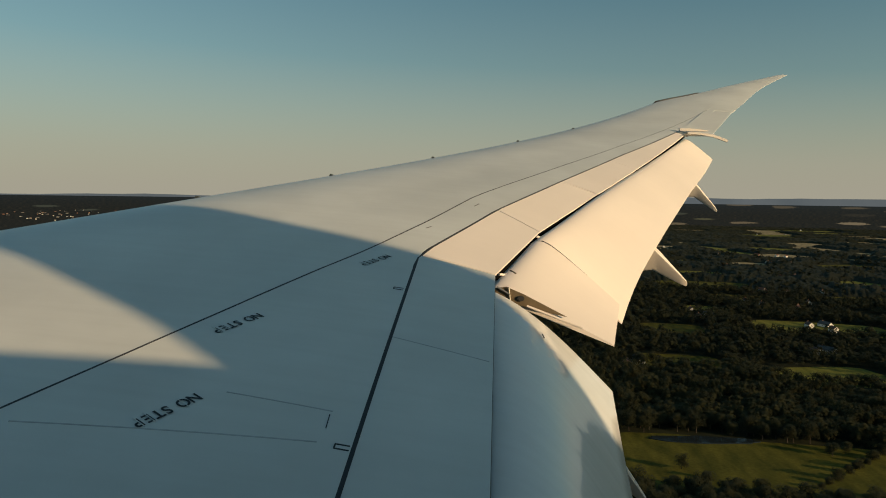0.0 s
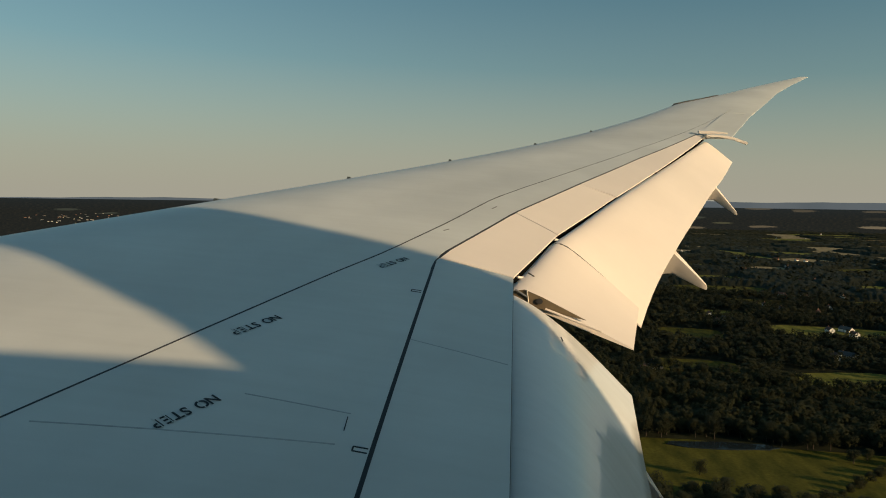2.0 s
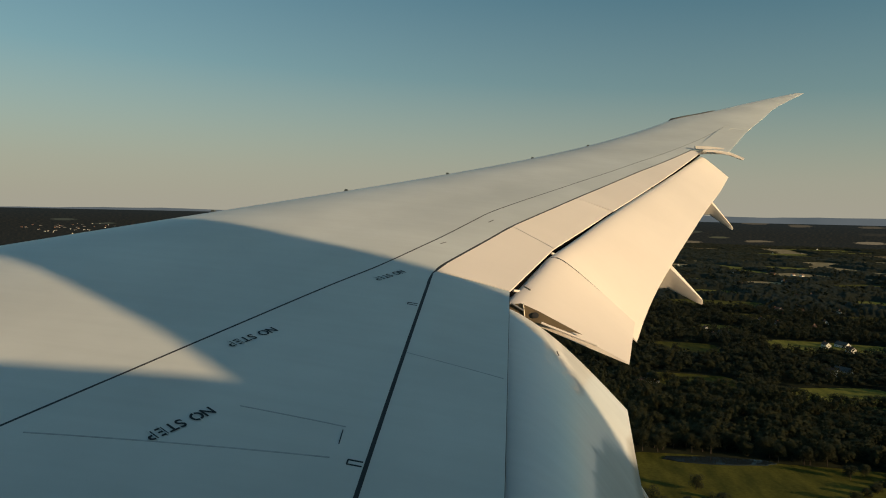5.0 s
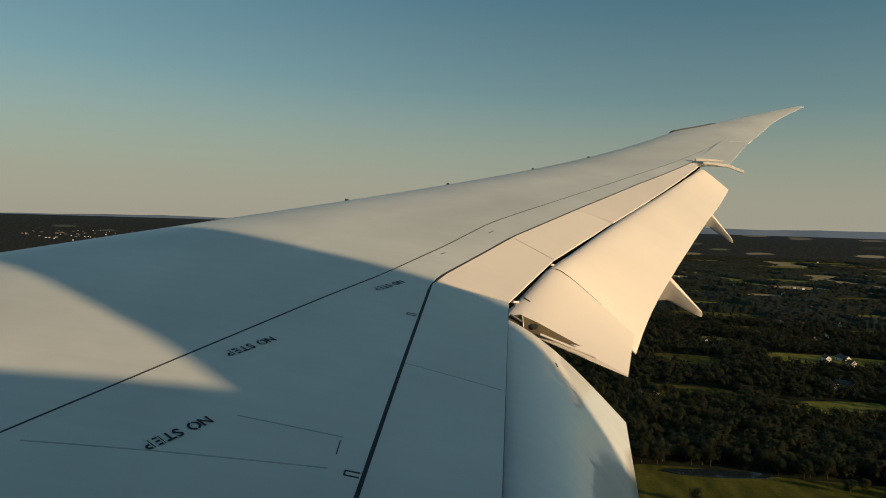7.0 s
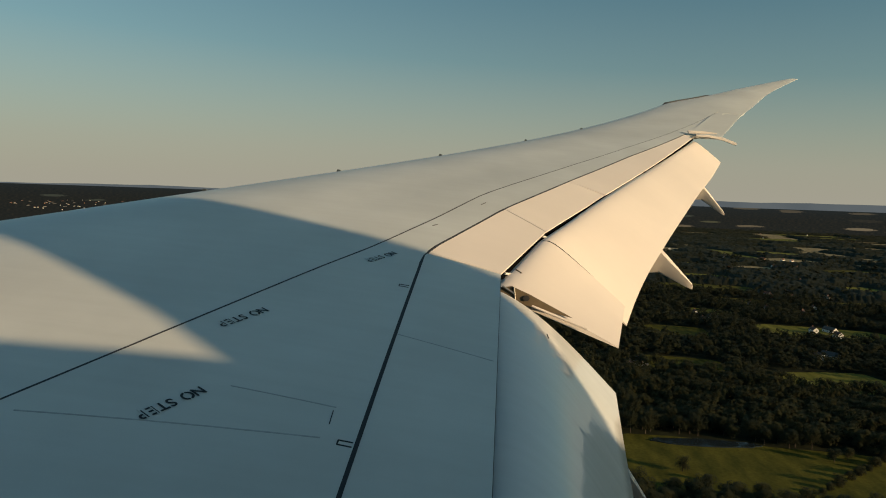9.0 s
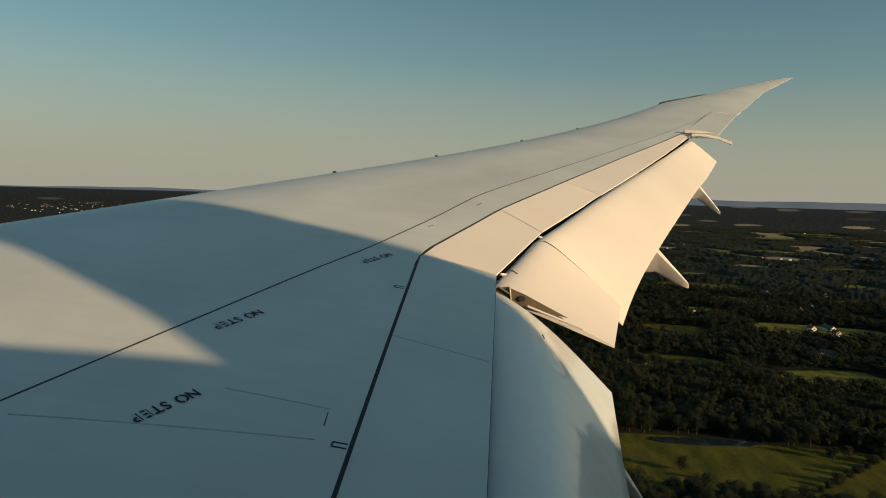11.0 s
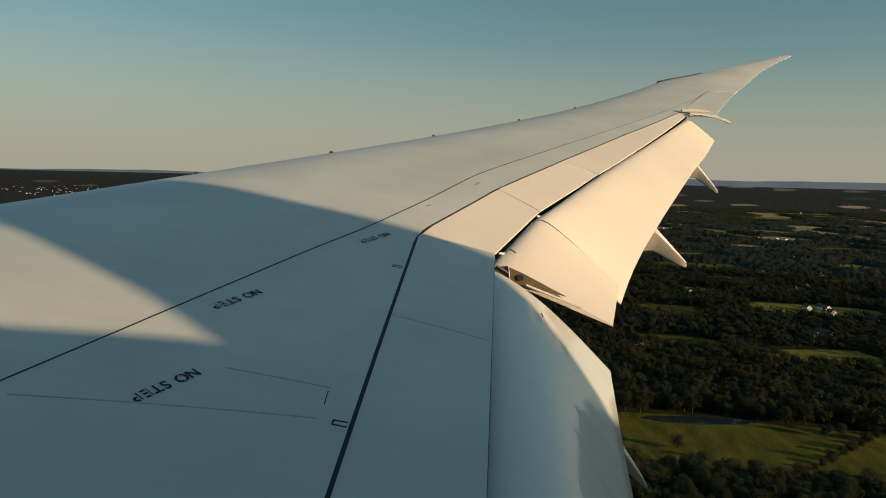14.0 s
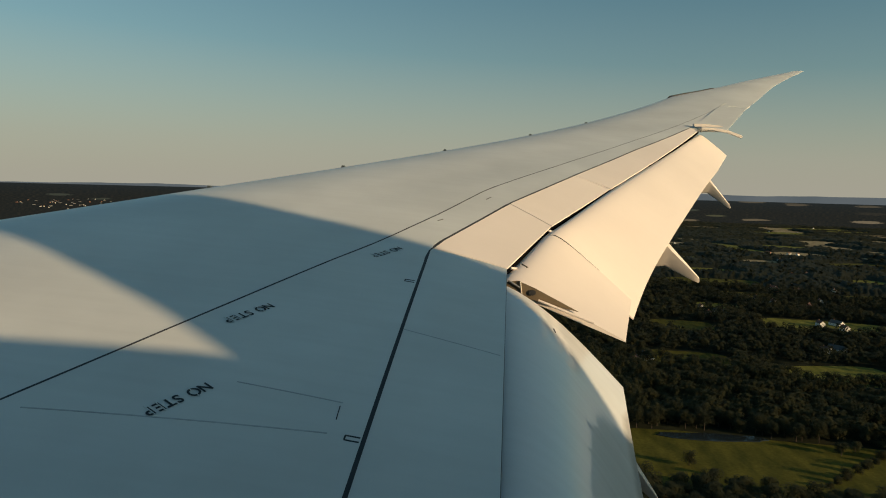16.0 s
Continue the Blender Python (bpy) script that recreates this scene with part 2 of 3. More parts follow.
# ---- flaps ----
def flap_loop(x, y0, z0, y1, z1, bulge, fat, flat):
    up, lo = [], []
    for i in range(17):
        t = (i / 16) ** 1.25
        y, z = y0 + (y1 - y0) * t, z0 + (z1 - z0) * t
        hump = 1.25 * (1 - math.exp(-t / 0.10)) * (1 - t) ** 0.9 if flat else math.sin(math.pi * t ** 0.8)
        up.append((x, y, z + bulge * hump))
        lo.append((x, y - 0.25 * fat * math.sin(math.pi * t), z - fat * math.sin(math.pi * min(1, t ** 0.55)) - 0.012))
    nose = [(x, y0 + 0.05, z0 - 0.03)]
    return up + list(reversed(lo)) + nose


def eased(x, xs, vs):
    """A smooth curve through the stations."""
    k = min(max(int(np.searchsorted(xs, x)) - 1, 0), len(xs) - 2)
    grad = np.gradient(np.array(vs, float), np.array(xs, float))
    h = xs[k + 1] - xs[k]
    t = (x - xs[k]) / h
    return float((2 * t ** 3 - 3 * t * t + 1) * vs[k] + (t ** 3 - 2 * t * t + t) * h * grad[k] + (3 * t * t - 2 * t ** 3) * vs[k + 1] + (t ** 3 - t * t) * h * grad[k + 1])


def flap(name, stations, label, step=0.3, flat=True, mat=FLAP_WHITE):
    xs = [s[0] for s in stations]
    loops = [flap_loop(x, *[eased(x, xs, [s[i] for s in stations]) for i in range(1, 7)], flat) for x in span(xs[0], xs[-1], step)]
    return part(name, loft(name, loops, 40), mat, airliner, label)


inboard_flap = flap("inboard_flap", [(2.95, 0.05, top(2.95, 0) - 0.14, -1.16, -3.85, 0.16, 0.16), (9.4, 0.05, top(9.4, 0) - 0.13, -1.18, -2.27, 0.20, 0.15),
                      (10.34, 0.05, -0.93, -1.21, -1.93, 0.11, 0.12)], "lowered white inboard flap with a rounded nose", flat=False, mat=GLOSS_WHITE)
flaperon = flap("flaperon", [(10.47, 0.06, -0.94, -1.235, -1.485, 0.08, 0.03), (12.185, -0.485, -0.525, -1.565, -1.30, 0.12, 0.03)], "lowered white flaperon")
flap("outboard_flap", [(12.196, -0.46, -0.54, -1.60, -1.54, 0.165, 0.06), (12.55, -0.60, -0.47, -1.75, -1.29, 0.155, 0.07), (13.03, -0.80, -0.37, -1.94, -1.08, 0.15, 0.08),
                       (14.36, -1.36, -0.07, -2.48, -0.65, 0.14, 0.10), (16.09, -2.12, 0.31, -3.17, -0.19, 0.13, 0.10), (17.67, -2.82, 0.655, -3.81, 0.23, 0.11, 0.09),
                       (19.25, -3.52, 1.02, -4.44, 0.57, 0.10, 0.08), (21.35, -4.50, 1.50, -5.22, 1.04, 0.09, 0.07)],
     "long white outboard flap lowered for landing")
flap("aileron", [(21.47, -4.40, top(21.47, -4.40) - 0.012, -5.20, 1.614, 0.0, 0.05), (24.853, -5.95, top(24.853, -5.95) - 0.006, -6.705, top(24.853, -6.705), 0.0, 0.04)],
     "white aileron in line with the wing", mat=WHITE)
plate = [(-4.60, 1.70), (-4.9, 1.69), (-5.25, 1.64), (-5.56, 1.525), (-5.59, 1.495), (-5.56, 1.46), (-5.25, 1.575), (-4.9, 1.64), (-4.62, 1.65)]
part("aileron_end_plate", loft("aileron_end_plate", [[(x, y, z) for y, z in plate] for x in (21.38, 21.45)]), FLAP_WHITE, airliner, "drooping white end plate beside the aileron")
blade = [(-4.42, 1.79), (-4.75, 1.785), (-5.10, 1.745), (-5.11, 1.725), (-4.75, 1.725), (-4.44, 1.72)]
part("aileron_seal_blade", loft("aileron_seal_blade", [[(x, y, z) for y, z in blade] for x in (21.40, 21.52)]), FLAP_WHITE, airliner, "short pale blade above the end plate")
# tapering strip drawn for the dark gap; flaperon and flap overlap without one
gap_line = []
for i in range(9):
    t = 0.02 + 0.6 * (i / 8)
    y, z = -0.485 + (-1.565 + 0.485) * t, -0.525 + (-1.30 + 0.525) * t
    z += 0.12 * 1.25 * (1 - math.exp(-t / 0.10)) * (1 - t) ** 0.9 + 0.002
    w = 0.036 * (1 - i / 8.5)
    gap_line.append([(12.186 - w, y, z - 0.001), (12.187, y, z), (12.187, y, z - 0.02), (12.186 - w, y, z - 0.02)])
part("edge_seal", loft("edge_seal", gap_line), SEAL, flaperon, "tapering strip standing for the dark gap along the flaperon's outer edge")
def rod(name, a, b, r, mat, parent, label=""):
    a, b = Vector(a), Vector(b)
    d = (b - a).normalized()
    u = d.orthogonal().normalized()
    v = d.cross(u)
    return part(name, loft(name, [[p + r * (math.cos(k * math.pi / 4) * u + math.sin(k * math.pi / 4) * v) for k in range(8)] for p in (a, a.lerp(b, 0.96), b)], 60), mat, parent, label)


# black strip that paints the deep shade between the spoilers and the flaps
slot = []
for x in span(10.5, 21.15, 0.25):
    w = float(np.interp(x, [10.5, 12.15, 12.3, 13.2, 15.0, 16.8, 16.95, 19.2, 19.35, 21.1], [0.012, 0.012, 0.05, 0.032, 0.018, 0.013, 0.019, 0.016, 0.008, 0.006]))
    k = float(np.interp(x, [10.5, 12.2, 14.6, 17.7, 21.2], [0.04, 0.043, 0.03, 0.016, 0.01]))
    y = flush(x)
    z = top(x, y) - 0.022
    slot.append([drooped(*p, k) for p in ((x, y + 0.02, z), (x, y - w, z - 0.02 - 0.3 * w), (x, y - w, z - 0.045 - 0.3 * w), (x, y + 0.02, z - 0.06))])
part("slot_seal", loft("slot_seal", slot), PITCH, airliner, "black strip standing for the deep shade in the slot ahead of the flaps")
for x, k in ((16.86, 0.0196), (19.28, 0.0135)):
    y = flush(x)
    rod("slot_block", drooped(x - 0.05, y + 0.01, top(x, y) - 0.03, k), drooped(x + 0.05, y - 0.02, top(x, y) - 0.03, k), 0.02, PITCH, airliner, "small black block in the slot")
# rib, rod and brackets at the flaperon's inner end
loops = []
for x in (10.44, 10.466):
    loops.append([(x, 0.02, -0.92), (x, -0.12, -0.90), (x, -0.3, -0.975), (x, -0.75, -1.20), (x, -0.5, -1.145), (x, -0.2, -1.08), (x, 0.0, -1.03)])
part("end_rib", loft("end_rib", loops), RIB, flaperon, "dull yellow-brown primed end rib")
# dark disc laid on the rib, painting the shade inside a round opening
loops = []
for x in (10.425, 10.439):
    loops.append([(x, -0.27 + 0.035 * math.cos(a), -1.015 + 0.03 * math.sin(a)) for a in [2 * math.pi * k / 12 for k in range(12)]])
part("hole", loft("hole", loops), SEAL, flaperon, "dark disc standing for a round shaded opening")


rod("latch_mark", (11.05, -0.166, -0.786), (10.97, -0.226, -0.814), 0.010, RIB, flaperon, "small brown slot")
rod("drive_rod", (10.41, -0.33, -1.09), (10.41, -0.90, -1.30), 0.014, FLAP_WHITE, flaperon, "thin white strut")
rod("hinge_arm", (10.43, -0.02, -0.90), (10.43, -0.14, -0.97), 0.012, METAL, flaperon)
rod("hinge_arm", (10.43, -0.14, -0.90), (10.43, -0.16, -1.06), 0.010, METAL, flaperon)
# the next short dark streak is a reflection drawn onto the inboard flap
rod("reflection_mark", (9.93, -0.466, -1.288), (9.87, -0.478, -1.311), 0.006, MARK_GREY, inboard_flap, "small dark streak standing for a reflection in the flap")
rod("hinge_arm", drooped(12.02, -0.50, -0.455, 0.04), drooped(12.06, -0.57, -0.475, 0.04), 0.016, FLAP_WHITE, flaperon)
rod("hinge_arm", drooped(10.58, -0.04, -0.785, 0.036), drooped(10.68, -0.11, -0.80, 0.036), 0.014, FLAP_WHITE, flaperon)
for (xa, ya), (xb, yb) in (((21.15, -4.46), (21.4, -4.60)), ((21.2, -4.54), (21.44, -4.70))):
    rod("hinge_arm", (xa, ya, top(xa, ya) - 0.02), (xb, yb, top(xb, yb) - 0.03), 0.03, METAL, airliner, "curved metal hinge arm")


def fairing(x, line, wide, tall):
    """A canoe-shaped cover round a flap track; line: its axis from the tip forward, with the share of its full girth."""
    loops = []
    for y, z, r in line:
        loops.append([(x + wide * r * u, y, z + tall * r * v) for u, v in
                      ((-0.35, -0.9), (-1, 0.62), (-0.82, 1), (0.82, 1), (1, 0.62), (0.35, -0.9), (0.25, -1), (-0.25, -1))])
    return part("flap_track_fairing", loft("flap_track_fairing", loops, 38), FLAP_WHITE, airliner, "pointed white canoe fairing under the flap")


def canoe(tip, exit_at, nose):
    out = [(tip[0], tip[1], 0.10), (tip[0] + 0.02, tip[1] + 0.02, 0.22)]
    for i in range(1, 6):
        t = i / 5
        out.append((tip[0] + (exit_at[0] - tip[0]) * t, tip[1] + (exit_at[1] - tip[1]) * t, 0.22 + 0.70 * t))
    for i in range(1, 8):
        t = i / 7
        out.append((exit_at[0] + (nose[0] - exit_at[0]) * t, exit_at[1] + (nose[1] - exit_at[1]) * t, max(0.1, 0.92 + 0.2 * math.sin(math.pi * t) - 0.6 * t ** 3)))
    return out


fairing(14.38, canoe((-2.94, -1.27), (-2.40, -0.86), (0.4, -0.98)), 0.18, 0.21)
fairing(18.65, canoe((-4.59, -0.19), (-4.11, 0.25), (-1.6, 0.28)), 0.13, 0.16)
fairing(9.38, canoe((-1.43, -2.73), (-1.16, -2.41), (1.6, -2.7)), 0.085, 0.12)

# ---- small fittings on the wing ----
for x in (12.83, 14.88, 17.03, 19.46, 21.51):
    y = lead_y(x) - 0.30
    z = top(x, y)
    prof = [(-0.03, 0.0), (-0.02, 0.028), (0.02, 0.03), (0.03, 0.0), (0.03, -0.05), (-0.03, -0.05)]
    part("stop_block", loft("stop_block", [[(x + w, y + b, z + h) for b, h in prof] for w in (-0.03, 0.03)]), BUMPER, wing, "small grey rubber block")


def glyph(text, size):
    cu = bpy.data.curves.new("lettering", "FONT")
    cu.body, cu.size, cu.align_x, cu.align_y = text, size, "CENTER", "CENTER"
    cu.offset = 0.022 * size
    tmp = bpy.data.objects.new("lettering", cu)
    me = bpy.data.meshes.new_from_object(tmp)
    bpy.data.objects.remove(tmp)
    return [tuple(v.co) for v in me.vertices], [tuple(p.vertices) for p in me.polygons]


def stencil(x, y, size):
    """NO STEP in stencil letters, widely spaced, with bridges of paint across some of them."""
    turn = math.atan2(0.25, -0.42)
    ca, sa = math.cos(turn), math.sin(turn)

    def lay(u, v, h):
        px, py = x + u * ca - 1.2 * v * sa, y + u * sa + 1.2 * v * ca
        return (px, py, top(px, py) + h)

    whole = [p[0] for p in glyph("NO STEP", size)[0]]
    wide = max(whole) - min(whole)
    vs, fs = [], []
    for letter, at, cuts in (("N", 0.0, ()), ("O", 0.205, (0.0,)), ("S", 0.495, ()), ("T", 0.655, ()), ("E", 0.825, (-0.10,)), ("P", 1.0, (-0.10,))):
        u0 = wide * (-0.43 + 0.86 * at)
        gv, gf = glyph(letter, 0.9 * size)
        mid = 0.5 * (min(p[0] for p in gv) + max(p[0] for p in gv))
        n = len(vs)
        vs += [lay(u0 + p[0] - mid, p[1], 0.004) for p in gv]
        fs += [tuple(n + k for k in f) for f in gf]
        for c in cuts:
            w = 0.022 * size
            loops = []
            for k in range(5):
                v = size * (-0.45 + 0.9 * k / 4)
                loops.append([lay(u0 + c * size - w, v, 0.0055), lay(u0 + c * size + w, v, 0.0055), lay(u0 + c * size + w, v, 0.001), lay(u0 + c * size - w, v, 0.001)])
            part("stencil_bridge", loft("stencil_bridge", loops), WHITE, wing)
    me = bpy.data.meshes.new("lettering")
    me.from_pydata(vs, [], fs)
    part("lettering", me, BLACK, wing, "black stencilled warning words")


stencil(7.195, 2.0, 0.118)
stencil(8.48, 2.015, 0.118)
stencil(10.335, 1.235, 0.112)



def strip(name, pts, width, mat, label=""):
    """A thin raised line on the upper surface through points of the plan."""
    fine = []
    for (x0, y0), (x1, y1) in zip(pts, pts[1:]):
        fine += [(x0 + (x1 - x0) * i / 6, y0 + (y1 - y0) * i / 6) for i in range(6)]
    fine.append(pts[-1])
    loops = []
    for i, (x, y) in enumerate(fine):
        a, b = fine[max(0, i - 1)], fine[min(len(fine) - 1, i + 1)]
        d = Vector((b[0] - a[0], b[1] - a[1])).normalized() * width / 2
        p, q = (x - d.y, y + d.x), (x + d.y, y - d.x)
        loops.append([(*p, top(*p) + 0.0025), (*q, top(*q) + 0.0025), (*q, top(*q) - 0.004), (*p, top(*p) - 0.004)])
    return part(name, loft(name, loops), mat, wing, label)


for pts, w in (([(6.88, 2.8), (7.12, 1.04)], 0.009), ([(7.49, 1.73), (7.46, 1.02)], 0.008), ([(8.63, 0.8), (8.49, 0.03)], 0.006),
               ([(5.6, 3.7), (5.4, 1.0)], 0.006)):
    strip("panel_seam", pts, w, FADED, "faint panel outline")
strip("panel_seam", [(7.42, 1.03), (7.27, 1.02)], 0.006, SEAL)
for x, y in ((7.11, 0.89), (9.65, 0.9)):
    strip("latch_mark", [(x - 0.022, y - 0.05), (x - 0.022, y + 0.04), (x + 0.022, y + 0.04), (x + 0.022, y - 0.05)], 0.010, SEAL, "dark outlined latch mark")
for a, b in (((11.68, 0.84), (11.77, 0.785)), ((12.95, 0.305), (13.10, 0.245))):
    strip("latch_mark", [a, b], 0.016, MARK_GREY)
# end of the lowered slat, which stands proud of the leading edge
loops = []
for x in span(26.2, 27.4, 0.2):
    y, u = lead_y(x), (x - 26.2) / 1.2
    z = top(x, y - 0.1) + 0.01 * (1 - u)
    loops.append([(x, y - 0.08, z + 0.015), (x, y + 0.05, z), (x, y + 0.12, z - 0.08), (x, y - 0.08, z - 0.03)])
part("slat", loft("slat", loops), SEAL, airliner, "dark edge of the lowered slat")

# ---- body and fin, which shade the wing root ----
rings = []
for y, r, zc in ((24, 0.3, -1.6), (23, 1.2, -1.4), (21, 2.1, -1.0), (17, 2.8, -0.65), (13, 2.92, -0.6), (0, 2.92, -0.6), (-12, 2.92, -0.6),
                 (-18, 2.6, -0.35), (-24, 1.8, 0.3), (-29, 0.9, 0.9), (-31, 0.3, 1.1)):
    rings.append([(r * math.cos(a), y, zc + r * math.sin(a)) for a in [2 * math.pi * k / 64 for k in range(64)]])
part("fuselage", loft("fuselage", rings, 60), HULL, airliner, "white round fuselage")
fin = []
for z, le, te in ((0.8, -14.2, -21.3), (2.4, -15.2, -21.85), (3.3, -16.05, -22.15), (4.5, -16.8, -22.85), (5.6, -17.6, -22.25), (8.2, -19.4, -21.5)):
    c = le - te
    prof = [(0, 0), (0.03, 0.035), (0.15, 0.05), (0.4, 0.055), (0.7, 0.035), (1, 0.004)]
    fin.append([(w * c, le - s * c, z) for s, w in prof] + [(-w * c, le - s * c, z) for s, w in reversed(prof[1:])])
part("tail_fin", loft("tail_fin", fin, 40), HULL, airliner, "swept white tail fin")

# ---- ground: one sheet, drawn in towards its far edge along the lines of sight ----
H = 170.0


def level_normal(n, l, b):
    """Far land is drawn in on a rising sheet; it is shaded as the level land that it is."""
    z = n.new("ShaderNodeCombineXYZ")
    z.inputs[2].default_value = 1.0
    l.new(z.outputs[0], b.inputs["Normal"])


def ground_material():
    m, n, l, b = material("countryside", 0.95)
    uv = n.new("ShaderNodeUVMap")
    uv.uv_map = "plan"
    vor = n.new("ShaderNodeTexVoronoi")
    vor.inputs["Scale"].default_value = 3.2
    l.new(uv.outputs[0], vor.inputs["Vector"])
    sep = n.new("ShaderNodeSeparateColor")
    l.new(vor.outputs["Color"], sep.inputs[0])
    kinds = ramp(n, l, sep.outputs[0], [(0.0, (0.030, 0.037, 0.020)), (0.5, (0.042, 0.048, 0.026)), (0.90, (0.16, 0.13, 0.08)), (0.95, (0.065, 0.075, 0.03))])
    kinds.color_ramp.interpolation = "CONSTANT"
    nz = n.new("ShaderNodeTexNoise")
    nz.inputs["Scale"].default_value, nz.inputs["Detail"].default_value = 1.3, 6.0
    l.new(uv.outputs[0], nz.inputs["Vector"])
    wood = ramp(n, l, nz.outputs[0], [(0.38, (0, 0, 0)), (0.50, (1, 1, 1))])
    fine = n.new("ShaderNodeTexNoise")
    fine.inputs["Scale"].default_value, fine.inputs["Detail"].default_value = 60, 6.0
    l.new(uv.outputs[0], fine.inputs["Vector"])
    floor = ramp(n, l, fine.outputs[0], [(0.3, (0.014, 0.018, 0.010)), (0.7, (0.032, 0.036, 0.017))])
    near = n.new("ShaderNodeVectorMath")
    near.operation = "LENGTH"
    l.new(uv.outputs[0], near.inputs[0])
    gate = n.new("ShaderNodeMapRange")
    gate.inputs[1].default_value, gate.inputs[2].default_value = 2.2, 2.5
    l.new(near.outputs["Value"], gate.inputs[0])
    mul = n.new("ShaderNodeMath")
    mul.operation = "MULTIPLY"
    l.new(wood.outputs[0], mul.inputs[0])
    l.new(gate.outputs[0], mul.inputs[1])
    mix = n.new("ShaderNodeMix")
    mix.data_type = "RGBA"
    l.new(mul.outputs[0], mix.inputs[0])
    l.new(floor.outputs[0], mix.inputs[6])
    l.new(kinds.outputs[0], mix.inputs[7])
    l.new(mix.outputs[2], b.inputs["Base Color"])
    b.inputs["Specular IOR Level"].default_value = 0.1
    level_normal(n, l, b)
    return m


GROUND = ground_material()


def drawn_in(x, y):
    """Where a far place of the plan is built: nearer on the same line of sight, within 4.7 km."""
    r = math.hypot(x - EYE[0], y)
    if r <= 3000:
        return (x, y, 0.0)
    rr = 3000 + 1700 * (1 - math.exp(-(r - 3000) / 1700))
    k = rr / r
    return (EYE[0] + (x - EYE[0]) * k, y * k, H - H * k)


gv, gf, guv = [], [], []
radii = [0, 60, 150, 300, 450, 600, 800, 1000, 1250, 1500, 1750, 2000, 2300, 2600, 3000, 3400, 3800, 4300, 5000, 6000, 7500, 9500, 12000, 16000, 22000, 32000, 60000]
SEG = 180
for r in radii:
    for k in range(SEG):
        a = 2 * math.pi * k / SEG
        x, y = EYE[0] + r * math.cos(a), r * math.sin(a)
        gv.append(drawn_in(x, y))
        guv.append((x / 1000, y / 1000))
for i in range(len(radii) - 1):
    for k in range(SEG):
        a, b = i * SEG + k, i * SEG + (k + 1) % SEG
        gf.append((a, b, b + SEG, a + SEG))
gm = bpy.data.meshes.new("ground")
gm.from_pydata(gv, [], gf)
layer = gm.uv_layers.new(name="plan")
for lp in gm.loops:
    layer.data[lp.index].uv = guv[lp.vertex_index]
gm.shade_smooth()
ground = new("ground", gm)
gm.materials.append(GROUND)
tagged(ground, "dark wooded countryside with scattered fields", "ground", kind="structure")


# far plain towards the horizon: it glows in fixed colours, haze mixed in
def plain_material():
    m, n, l, b = material("far_plain_glow", 1.0)
    uv = n.new("ShaderNodeUVMap")
    uv.uv_map = "bearing"

    def stretched(kind, sx, sy, warp=None):
        mp = n.new("ShaderNodeMapping")
        mp.inputs["Scale"].default_value = (sx, sy, 1)
        l.new(warp or uv.outputs[0], mp.inputs[0])
        t = n.new(kind)
        l.new(mp.outputs[0], t.inputs["Vector"])
        return t

    wobble = stretched("ShaderNodeTexNoise", 1.2, 7.0)
    wobble.inputs["Detail"].default_value = 1.5
    shift = n.new("ShaderNodeVectorMath")
    shift.operation = "MULTIPLY_ADD"
    shift.inputs[1].default_value = (1.1, 0.05, 0)
    l.new(wobble.outputs["Color"], shift.inputs[0])
    l.new(uv.outputs[0], shift.inputs[2])
    cells = stretched("ShaderNodeTexVoronoi", 0.42, 4.2, shift.outputs[0])
    cells.inputs["Scale"].default_value = 1.0
    sep = n.new("ShaderNodeSeparateColor")
    l.new(cells.outputs["Color"], sep.inputs[0])
    tone = ramp(n, l, sep.outputs[1], [(0.0, (0.085, 0.066, 0.040)), (0.4, (0.050, 0.047, 0.026)), (0.62, (0.115, 0.090, 0.056)), (0.85, (0.034, 0.036, 0.026))])
    tone.color_ramp.interpolation = "CONSTANT"
    pick = ramp(n, l, sep.outputs[0], [(0.83, (0, 0, 0)), (0.835, (1, 1, 1))])
    inner = ramp(n, l, cells.outputs["Distance"], [(0.36, (1, 1, 1)), (0.44, (0, 0, 0))])
    both = n.new("ShaderNodeMath")
    both.operation = "MULTIPLY"
    l.new(pick.outputs[0], both.inputs[0])
    l.new(inner.outputs[0], both.inputs[1])
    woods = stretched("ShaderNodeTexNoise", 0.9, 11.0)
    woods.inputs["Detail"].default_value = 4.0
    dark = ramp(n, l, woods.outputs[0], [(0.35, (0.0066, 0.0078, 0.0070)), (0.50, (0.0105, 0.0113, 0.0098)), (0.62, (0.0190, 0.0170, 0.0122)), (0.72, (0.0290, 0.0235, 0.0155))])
    land = n.new("ShaderNodeMix")
    land.data_type = "RGBA"
    l.new(both.outputs[0], land.inputs[0])
    l.new(dark.outputs[0], land.inputs[6])
    l.new(tone.outputs[0], land.inputs[7])
    # painted haze: the land's colour fades to blue-grey towards the horizon
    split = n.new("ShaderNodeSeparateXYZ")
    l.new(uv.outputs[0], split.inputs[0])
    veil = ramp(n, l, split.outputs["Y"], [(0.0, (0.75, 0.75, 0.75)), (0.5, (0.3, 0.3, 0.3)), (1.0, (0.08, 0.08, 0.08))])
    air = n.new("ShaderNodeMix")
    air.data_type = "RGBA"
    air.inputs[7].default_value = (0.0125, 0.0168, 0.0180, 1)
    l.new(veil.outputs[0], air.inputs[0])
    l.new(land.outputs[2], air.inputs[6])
    # the colour is given off; neither sun nor sky lights this land
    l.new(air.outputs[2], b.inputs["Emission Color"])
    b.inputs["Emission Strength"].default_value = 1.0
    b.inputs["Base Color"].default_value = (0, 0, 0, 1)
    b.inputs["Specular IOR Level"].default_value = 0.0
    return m


